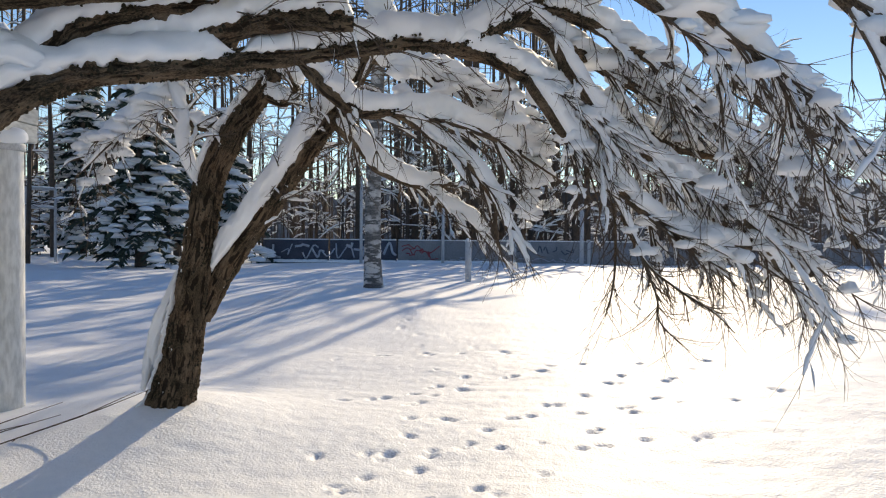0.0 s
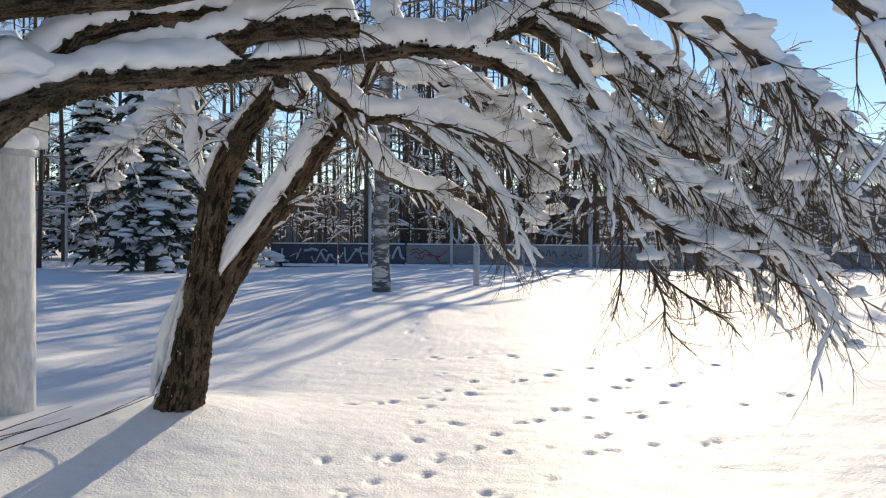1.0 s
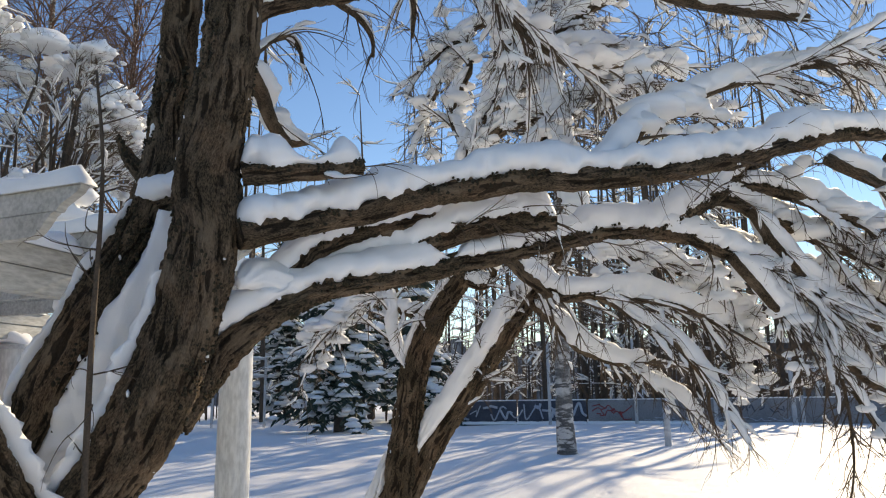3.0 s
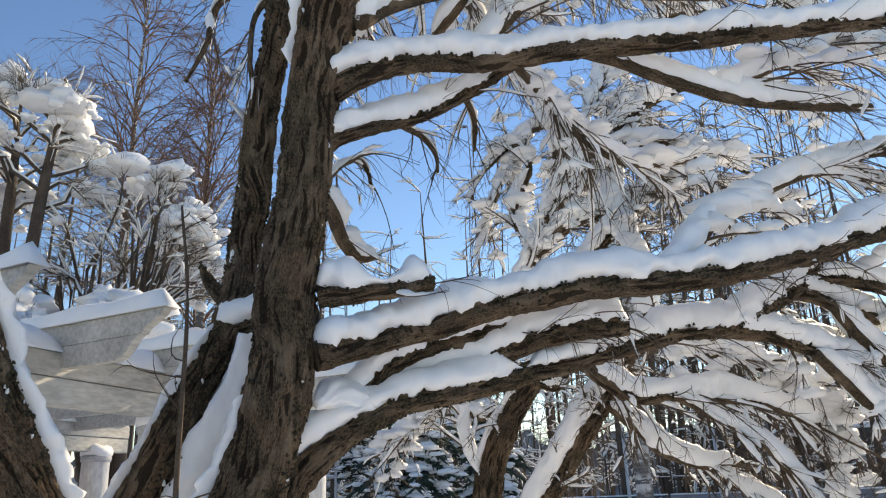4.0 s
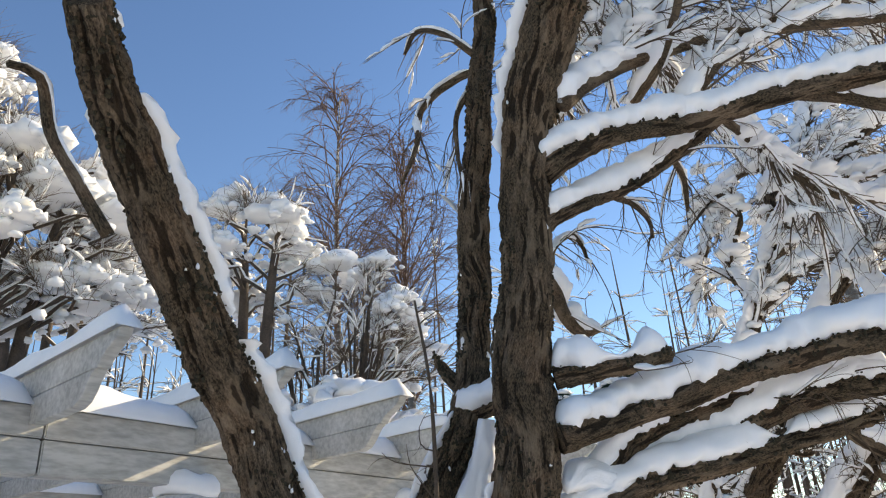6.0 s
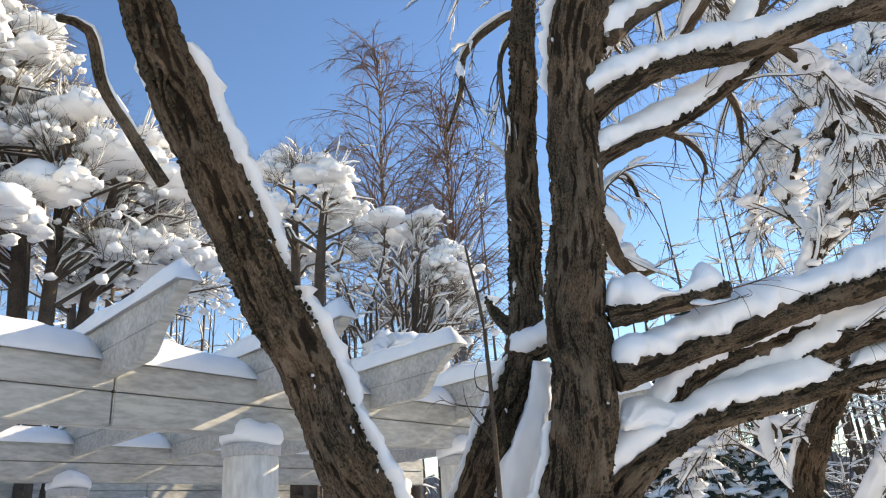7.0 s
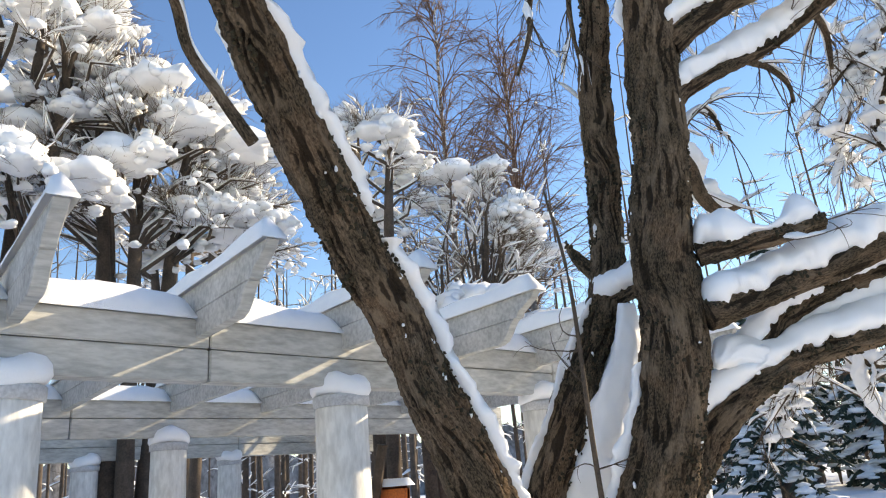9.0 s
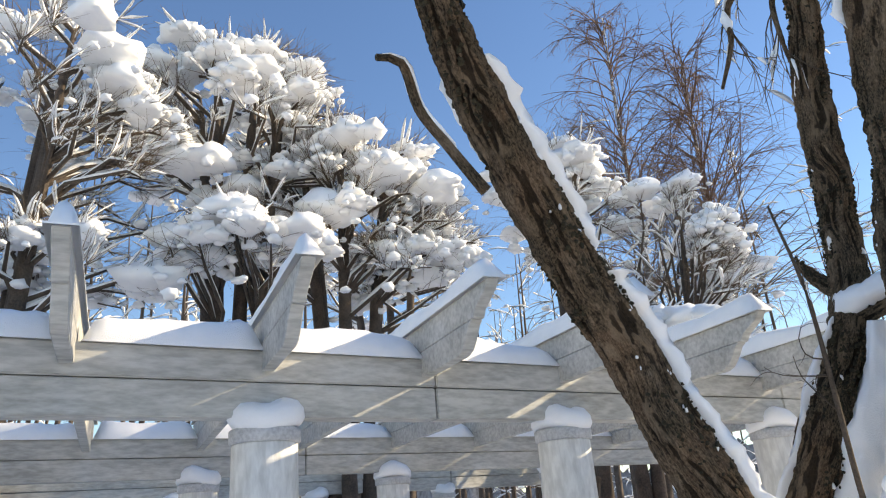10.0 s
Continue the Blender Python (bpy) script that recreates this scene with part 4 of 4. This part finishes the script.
def build_birch():
    t = thing("birch_tree", "tall birch with black and white bark, snow at its foot", "tree", (-1.5, 16.0, 0.42))
    s = Soup()
    bark_tube(s, smooth_line([(0.05, 0, -0.2, 0.30), (0.0, 0, 0.15, 0.215), (-0.02, 0, 1.0, 0.178), (0.0, 0, 3.0, 0.155), (0.1, 0, 6.0, 0.13), (0.0, 0, 10.0, 0.06)], 0.08), 18, 0.12, 4)
    part_mesh("trunk", s.mesh("trunk", BIRCH), t)
    rng = random.Random(8)
    s = Soup()
    for k in range(60):
        z = rng.uniform(3.0, 10)
        a = rng.uniform(0, 6.28)
        acc = []
        droop_twigs(acc, (0, 0, z), (math.cos(a), math.sin(a), 0.4), rng.uniform(1.2, 2.4), 0.03, 2, rng, 0.9, 0.6, 4)
        many_tubes(s, [l for lv, l in acc], 3)
    part_mesh("twig_tangle", s.mesh("twig_tangle", TWIG), t, "hanging thin twigs", "stuff")


build_birch()


def build_wall():
    y0 = 30.0
    w = thing("graffiti_wall", "low concrete wall with panels covered in spray paint", "wall", (0, y0, 0.45))
    xs = [-7.3, -4.6, -1.85, 0.0, 2.9, 5.9, 8.9, 11.9, 14.9, 17.9]
    for k, (a, b) in enumerate(zip(xs, xs[1:])):
        bm = bmesh.new()
        box(bm, (a + 0.03, -0.08, -0.4), (b - 0.03, 0.08, 0.95), 0.015)
        p = part("panel", bm, DARK_PANEL if k < 2 else CONCRETE, w)
        if 2 < k:
            bm = bmesh.new()
            box(bm, (a - 0.06, -0.14, -0.4), (a + 0.06, 0.1, 1.05), 0.01)
            part("post", bm, POST, w)
        bm = bmesh.new()
        box(bm, (a + 0.03, -0.1, 0.954), (b - 0.03, 0.12, 1.0), 0.02)
        part("snow", bm, SNOW, w, smooth=True)
        if k < 4:
            bm = bmesh.new()
            box(bm, (a, -0.62, -0.4), (b, -0.12, 0.07), 0.03)
            part("ledge", bm, CONCRETE, w)
            cap_snow(w, (a, -0.64, 0.07), (b, -0.13, 0.07), 0.09, k * 2.0)
    rng = random.Random(13)

    def stroke(x, z, wide, high, n, mat, r):
        pts = [(x + wide * i / n + rng.uniform(-0.12, 0.12), -0.082, z + high * rng.uniform(-0.5, 0.5), r) for i in range(n + 1)]
        s = Soup()
        line = smooth_line(pts, 0.06)
        line[:, 1] = -0.082
        bark_tube(s, line, 5)
        v = np.concatenate(s.v)
        v[:, 1] = -0.082 + (v[:, 1] + 0.082) * 0.12
        s.v = [v]
        part_mesh("spray_mark", s.mesh("spray_mark", mat), w)
    for k in range(12):
        stroke(-6.9 + k * 0.42, 0.5, rng.uniform(0.1, 0.8), 0.75, 3, PALE_SPRAY, rng.uniform(0.012, 0.06))
    for k in range(9):
        stroke(-1.55 + (k % 4) * 0.3, 0.72 - 0.05 * k, 0.42, 0.34, 4, RED_SPRAY, 0.02)
    for k in range(7):
        stroke(3.1 + k * 0.33, 0.62, 0.25, 0.4, 3, DARK_SPRAY, 0.025)
    for k in range(5):
        stroke(0.4 + k * 1.1, 0.22, 1.0, 0.16, 14, PALE_SPRAY, 0.01)
    return w


build_wall()


# ---- posts and frame in the distance ----
def rod(bm, a, b, r, sides=8):
    a, b = Vector(a), Vector(b)
    m = Matrix.Translation((a + b) / 2) @ (b - a).to_track_quat("Z", "Y").to_matrix().to_4x4()
    bmesh.ops.create_cone(bm, cap_ends=True, segments=sides, radius1=r, radius2=r, depth=(b - a).length, matrix=m)
    return bm


def build_posts():
    for x, y, h, r, lab in ((0.62, 18.0, 0.98, 0.075, "short grey steel post standing in the snow"), (-3.15, 28.5, 3.3, 0.06, "tall thin grey pole in the snow"),
                            (0.0, 28.8, 3.1, 0.06, "tall thin grey pole in the snow"), (5.4, 28.8, 2.3, 0.08, "grey pole in front of the wall")):
        p = thing("post", lab, "post", (x, y, ground_height(x, y)))
        part("shaft", rod(bmesh.new(), (0, 0, -0.3), (0, 0, h), r, 12), POST, p, smooth=True)
        cap = Soup()
        snow_blob(cap, (0, 0, h), r * 1.15, r * 1.15, 0.07, random.Random(1))
        part_mesh("snow_cap", cap.mesh("snow_cap", SNOW), p)
    f = thing("climbing_frame", "white painted steel frame with snow on its rails", "frame", (-15.2, 27.0, ground_height(-15.2, 27.0)))
    for x, y in ((-2.4, 0), (0, 0), (0.75, 0.6), (-1.6, 0.6)):
        part("post", rod(bmesh.new(), (x, y, -0.3), (x, y, 2.75), 0.055), POST, f)
    for z in (2.75, 2.05):
        for a, b in (((-2.4, 0), (0, 0)), ((0, 0), (0.75, 0.6)), ((-1.6, 0.6), (0.75, 0.6))):
            part("rail", rod(bmesh.new(), (*a, z), (*b, z), 0.05), POST, f)
            sn = Soup()
            snow_ridge(sn, smooth_line([(*a, z, 0.05), ((a[0] + b[0]) / 2, (a[1] + b[1]) / 2, z, 0.05), (*b, z, 0.05)], 0.1), 0.07, 8, z, 0.0)
            part_mesh("snow", sn.mesh("snow", SNOW), f)


build_posts()


def build_shed():
    y = 36.0
    s = thing("shed", "dark flat-roofed shelter behind the wall", "shelter", (6.2, y, 0.45))
    for x in (-1.6, 1.6):
        bm = bmesh.new()
        box(bm, (x - 0.09, -0.09, -0.4), (x + 0.09, 0.09, 2.7), 0.01)
        part("post", bm, POST, s)
    bm = bmesh.new()
    box(bm, (-2.0, -0.3, 2.7), (2.0, 2.2, 3.3), 0.03)
    part("roof", bm, ROOF_DARK, s)
    bm = bmesh.new()
    box(bm, (-1.5, -0.05, 2.2), (1.5, 0.05, 2.35), 0.01)
    part("crossbeam", bm, POST, s)
    cap_snow(s, (-2.1, -0.4, 3.3), (2.1, 2.3, 3.3), 0.25, 3.0)


build_shed()


def build_playhouse():
    p = thing("playhouse", "orange playground panel with a leaning brown beam", "playground", (-6.9, 5.4, ground_height(-6.9, 5.4)))
    bm = bmesh.new()
    box(bm, (-0.32, -0.03, -0.3), (0.32, 0.03, 1.85), 0.03)
    part("panel", bm, ORANGE, p)
    part("beam", rod(bmesh.new(), (-0.75, -0.12, -0.3), (0.05, -0.12, 2.3), 0.06), TWIG, p, "brown leaning beam")
    cap_snow(p, (-0.34, -0.07, 1.85), (0.34, 0.07, 1.85), 0.08, 1.0)


build_playhouse()

# ---- snowy trees behind the pergola ----
def dome_tree(x, y, domes, seed, label, stems=3, blob=0.17, twigs=20, bare=0.3):
    """A bare tree; each dome (x, y, z, half width, half height, clumps) is a bulge of its crown, capped with clumps of snow."""
    rng = random.Random(seed)
    rs = np.random.RandomState(seed)
    t = thing("tree", label, "tree", (x, y, ground_height(x, y)), "trees behind the pergola")
    wood, fine, snow = Soup(), Soup(), Soup()
    trunks = []
    big = max(domes, key=lambda d: d[3])
    for k in range(stems):
        a = 6.28 * k / stems + rng.uniform(-0.6, 0.6)
        r = big[3] * rng.uniform(0.15, 0.4)
        l = smooth_line([(0.12 * math.cos(a), 0.12 * math.sin(a), -0.3, 0.13), (r * 0.5 * math.cos(a) + big[0] * 0.3, r * 0.5 * math.sin(a) + big[1] * 0.3, big[2] * 0.45, 0.10),
                         (r * math.cos(a) + big[0], r * math.sin(a) + big[1], big[2], 0.07), (r * 1.3 * math.cos(a) + big[0], r * 1.3 * math.sin(a) + big[1], big[2] + big[4] * 0.7, 0.02)], 0.3)
        s = Soup()
        bark_tube(s, l, 10, 0.12, seed + k)
        part_mesh("trunk", s.mesh("trunk", GREY_WOOD), t)
        trunks.append(l)
    nodes = np.concatenate(trunks)
    limbs, thin, flat = [], [], []
    for cx, cy, cz, rw, rh, n in domes:
        for k in range(n):
            a, e = rng.uniform(0, 6.28), math.asin(rng.uniform(-0.15, 1.0))
            f = rng.uniform(0.78, 1.05)
            p = np.array([cx + math.cos(a) * math.cos(e) * rw * f, cy + math.sin(a) * math.cos(e) * rw * f, cz + math.sin(e) * rh * f])
            low = nodes[nodes[:, 2] < p[2] - 0.25 * np.linalg.norm(p[:2] - nodes[:, :2], axis=1)]
            near = low[np.argmin(np.linalg.norm(low[:, :3] - p, axis=1))] if len(low) else nodes[len(nodes) // 2]
            q = near[:3]
            m1 = q + (p - q) * 0.35 + np.array([rng.uniform(-0.15, 0.15), rng.uniform(-0.15, 0.15), 0.12])
            m2 = q + (p - q) * 0.7 + np.array([rng.uniform(-0.15, 0.15), rng.uniform(-0.15, 0.15), 0.18])
            limbs.append(np.array([(*q, 0.03), (*m1, 0.024), (*m2, 0.017), (*p, 0.008)]))
            out = Vector((math.cos(a), math.sin(a), 0.25))
            for w in range(twigs):
                acc = []
                base = m2 + (p - m2) * rng.uniform(-0.6, 1.0)
                droop_twigs(acc, base, out + Vector((rng.uniform(-1, 1), rng.uniform(-1, 1), rng.uniform(-0.5, 1.2))) * 0.9, rng.uniform(0.25, 0.6), 0.005, 1, rng, 0.3, 0.9, 2, 3)
                thin += [l for lv, l in acc]
                if rng.random() < 0.22:
                    flat.append(acc[0][1])
            if rng.random() < bare + 0.02 + (0.45 if math.sin(e) < 0.2 else 0.0):
                continue
            # a cushion: small lumps grown together, lying on the twigs and sagging outwards
            wide = rng.uniform(0.10, 0.27)
            snow_blob(snow, p + np.array([0, 0, 0.04]), wide * 1.35, wide * 1.35, wide * 0.8, rng)
            snow_blob(snow, p + np.array([rng.gauss(0, wide), rng.gauss(0, wide), 0.0]), wide, wide, wide * 0.65, rng)
            for w in range(rng.randrange(16, 26)):
                z = blob * rng.uniform(0.2, 0.48)
                gx, gy = rng.gauss(0, wide), rng.gauss(0, wide)
                c = p + np.array([gx, gy, 0.04 + wide * 0.55 - 1.8 * (gx * gx + gy * gy) + rng.gauss(0, 0.03)])
                snow_blob(snow, c, z * 1.15, z * 1.15, z * 0.9, rng, z > 0.085)
    many_tubes(wood, limbs, 5)
    many_ridges(snow, limbs, 0.04, 6, 0.022, rs, 7)
    many_tubes(fine, thin, 3)
    many_ridges(snow, flat, 0.03, 5, 0.02, rs, 5, 0.1, 0.9)
    part_mesh("branchwork", wood.mesh("branchwork", GREY_WOOD), t, "", "stuff")
    part_mesh("twig_tangle", fine.mesh("twig_tangle", CROWN_TWIG), t, "", "stuff")
    part_mesh("snow", snow.mesh("snow", SNOW), t, "heavy clumps of snow over the crown", "stuff")
    return t


BROAD = "broad bare tree with a crown buried in sunlit snow"
dome_tree(-9.7, 3.6, [(0, 0, 5.7, 1.9, 1.7, 90), (0.6, 1.1, 5.0, 1.1, 0.8, 26)], 21, BROAD, 6, bare=0.3)
dome_tree(-9.9, 2.0, [(0, 0, 6.9, 1.8, 1.8, 84), (1.5, -0.2, 4.9, 0.9, 0.5, 26)], 22, BROAD, 5, 0.18, bare=0.35)
dome_tree(-9.2, -0.7, [(0, 0, 5.9, 1.9, 2.3, 80), (0.3, 0.6, 4.4, 1.2, 0.8, 24)], 23, BROAD, 5, 0.15, 22, 0.5)
dome_tree(-8.7, 6.9, [(0, 0, 6.2, 0.95, 1.5, 34)], 24, "narrow bare tree with snow heaped on its crown", 2, 0.19)
dome_tree(-7.9, 8.4, [(0, 0, 4.9, 1.35, 1.9, 46), (-0.4, -0.2, 3.6, 1.5, 0.8, 30)], 25, "spreading bush-like tree bowed under thick snow", 6, 0.2, 26, 0.6)
dome_tree(-7.7, 6.9, [(0, 0, 3.5, 1.2, 0.9, 40)], 26, "low tree pressed down by rounded snow", 4, 0.3, 8, 0.1)
dome_tree(-13.0, 6.0, [(0, 0, 6.5, 2.2, 2.0, 60)], 27, BROAD, 3)


def far_birch(x, y, h, seed):
    rng = random.Random(seed)
    t = thing("birch_tree", "slender far birch with reddish hanging twigs and no snow", "tree", (x, y, ground_height(x, y)), "far birches")
    s, w = Soup(), Soup()
    bark_tube(s, smooth_line([(0, 0, -0.3, 0.17), (0.1, 0, h * 0.4, 0.12), (-0.1, 0.1, h * 0.75, 0.06), (0.1, 0, h, 0.015)], 0.5), 8)
    part_mesh("trunk", s.mesh("trunk", BIRCH), t)
    for k in range(95):
        z = rng.uniform(0.35, 0.99) * h
        a = rng.uniform(0, 6.28)
        acc = []
        droop_twigs(acc, (0, 0, z), (math.cos(a), math.sin(a), 1.9), (h - z) * 0.30 + rng.uniform(0.8, 1.6), 0.026, 2, rng, 0.9, 0.45, 5)
        many_tubes(w, [l for lv, l in acc], 3)
    part_mesh("twig_tangle", w.mesh("twig_tangle", RED_TWIG), t, "hanging reddish twigs", "stuff")


far_birch(-14.5, 15.0, 17.0, 31)
far_birch(-12.8, 16.2, 15.0, 32)

# ---- spruces ----
def spruce(x, y, h, seed):
    rng = random.Random(seed)
    t = thing("spruce_tree", "dark green spruce with snow lying on every bough", "tree", (x, y, ground_height(x, y)), "spruces by the field")
    s, nd, sn = Soup(), Soup(), Soup()
    bark_tube(s, smooth_line([(0, 0, -0.3, 0.2), (0, 0, h * 0.5, 0.12), (0, 0, h, 0.02)], 0.5), 8)
    part_mesh("trunk", s.mesh("trunk", GREY_WOOD), t)
    fans = []
    z = 0.9
    while z < h - 0.2:
        r = (h - z) * 0.26 + 0.25
        for k in range(9):
            a = rng.uniform(0, 6.28)
            rr = r * rng.uniform(0.4, 1.25)
            line = smooth_line([(0, 0, z, 0.03), (math.cos(a) * rr * 0.5, math.sin(a) * rr * 0.5, z - rr * 0.12, 0.02), (math.cos(a) * rr, math.sin(a) * rr, z - rr * 0.42, 0.008)], rr / 7)
            for q in line[1:]:
                for m in range(5):
                    b = a + rng.choice((-1, 1)) * rng.uniform(0.5, 1.3)
                    ln = rng.uniform(0.18, 0.4)
                    e = (q[0] + math.cos(b) * ln, q[1] + math.sin(b) * ln, q[2] - ln * rng.uniform(0.3, 0.9))
                    fans.append(np.array([(*q[:3], 0.03), ((q[0] + e[0]) / 2, (q[1] + e[1]) / 2, (q[2] + e[2]) / 2, 0.045), (*e, 0.008)]))
                if rng.random() < 0.62:
                    b = rng.uniform(0.08, 0.3)
                    snow_blob(sn, q[:3] + np.array([rng.uniform(-0.1, 0.1), rng.uniform(-0.1, 0.1), 0.06]), b * 1.3, b * 1.3, b * 0.5, rng, False)
        z += rng.uniform(0.3, 0.62)
    many_tubes(nd, fans, 4)
    part_mesh("needles", nd.mesh("needles", NEEDLE), t, "dark drooping needle boughs", "stuff")
    part_mesh("snow", sn.mesh("snow", SNOW), t, "snow pads on the boughs", "stuff")


spruce(-10.0, 24.5, 8.0, 41)
spruce(-11.6, 31.0, 10.0, 42)
spruce(-18.5, 38.0, 11.0, 43)
spruce(-8.6, 29.5, 6.5, 44)

# ---- woods that close the view ----
def build_woods():
    rng = random.Random(77)
    wood, fine, sn = Soup(), Soup(), Soup()
    lines, white = [], []
    for k in range(436):
        a = radians(rng.uniform(-125, 72))
        d = rng.uniform(33, 56) if abs(a) < 0.5 else rng.uniform(30, 55)
        if k % 3 == 0:
            d += rng.uniform(5, 20)
        x, y = math.sin(a) * d, math.cos(a) * d
        if k > 400:
            x, y = rng.uniform(-3, 7), rng.uniform(33, 39)
        if y < 32 and -9 < x < 20 or (x > 9 and y < 24):
            continue
        h = rng.uniform(13, 20) if x < 7 else rng.uniform(7, 10.5)
        g = 0.4
        lx, ly = rng.uniform(-0.6, 0.6), rng.uniform(-0.6, 0.6)
        r = rng.uniform(0.06, 0.17)
        line = smooth_line([(x, y, g - 0.3, r * 1.2), (x + lx * 0.3, y + ly * 0.3, g + h * 0.4, r * 0.8), (x + lx, y + ly, g + h, 0.02)], h / 8)
        bark_tube(wood, line, 5)
        for q in range(17):
            i = rng.randrange(1, len(line))
            b = rng.uniform(0, 6.28)
            ln = rng.uniform(0.8, 2.3)
            acc = []
            droop_twigs(acc, line[i, :3], (math.cos(b), math.sin(b), rng.uniform(-0.1, 0.8)), ln, 0.03, 1, rng, 0.6, 0.8, 3, 3)
            for lv, l in acc:
                lines.append(l)
                if rng.random() < 0.45:
                    white.append(l)
    # thin undergrowth along the front of the woods
    for k in range(330):
        x, y = rng.uniform(-26, 24), rng.uniform(32.5, 46)
        h, r = rng.uniform(2.5, 8), rng.uniform(0.02, 0.05)
        line = [(x, y, 0.2, r), (x + rng.uniform(-0.2, 0.2), y, 0.4 + h * 0.4, r * 0.8), (x + rng.uniform(-0.5, 0.5), y, 0.4 + h * 0.75, r * 0.5), (x + rng.uniform(-0.8, 0.8), y, 0.4 + h, 0.01)]
        lines.append(np.array(line))
        for q in range(11):
            i, b = rng.randrange(1, 4), rng.uniform(0, 6.28)
            acc = []
            droop_twigs(acc, line[i][:3], (math.cos(b), math.sin(b), rng.uniform(0.0, 1.0)), rng.uniform(0.5, 1.5), 0.016, 1, rng, 0.5, 0.8, 2, 3)
            for lv, l in acc:
                lines.append(l)
                if rng.random() < 0.3:
                    white.append(l)
    many_tubes(fine, lines, 3)
    many_ridges(sn, white, 0.09, 4, 0.06, np.random.RandomState(7), 4)
    t = tagged(new("far_woods", wood.mesh("far_woods", GREY_WOOD)), "bare snowy woodland closing the field", "woods", kind="stuff")
    part_mesh("branchwork", fine.mesh("branchwork", GREY_WOOD), t, "", "stuff")
    part_mesh("snow", sn.mesh("snow", SNOW), t, "snow on the branches", "stuff")


build_woods()


def build_treeline():
    """The far edge of the woods, all round, with an uneven top."""
    v, f = [], []
    n = 700
    for i in range(n):
        a = 2 * math.pi * i / n
        h = 8.5 + 2.2 * noise.noise(Vector((math.cos(a) * 9, math.sin(a) * 9, 3))) + 2.4 * noise.noise(Vector((math.cos(a) * 60, math.sin(a) * 60, 8)))
        for z, d in ((-1.0, 105), (h * 0.5, 106), (h, 108)):
            v.append((math.sin(a) * d, math.cos(a) * d, z))
    for i in range(n):
        j = (i + 1) % n
        for k in range(2):
            f.append((i * 3 + k, j * 3 + k, j * 3 + k + 1, i * 3 + k + 1))
    tagged(new("backdrop", mesh_from("backdrop", v, f, FAR_EDGE)), "distant snowy edge of the woods", "treeline", kind="structure")


FAR_EDGE = simple("far_wood_edge", (0.05, 0.045, 0.042), (0.30, 0.30, 0.31), 0.5, 0.95, fine=2.5, stretch=(1, 1, 0.35))
build_treeline()
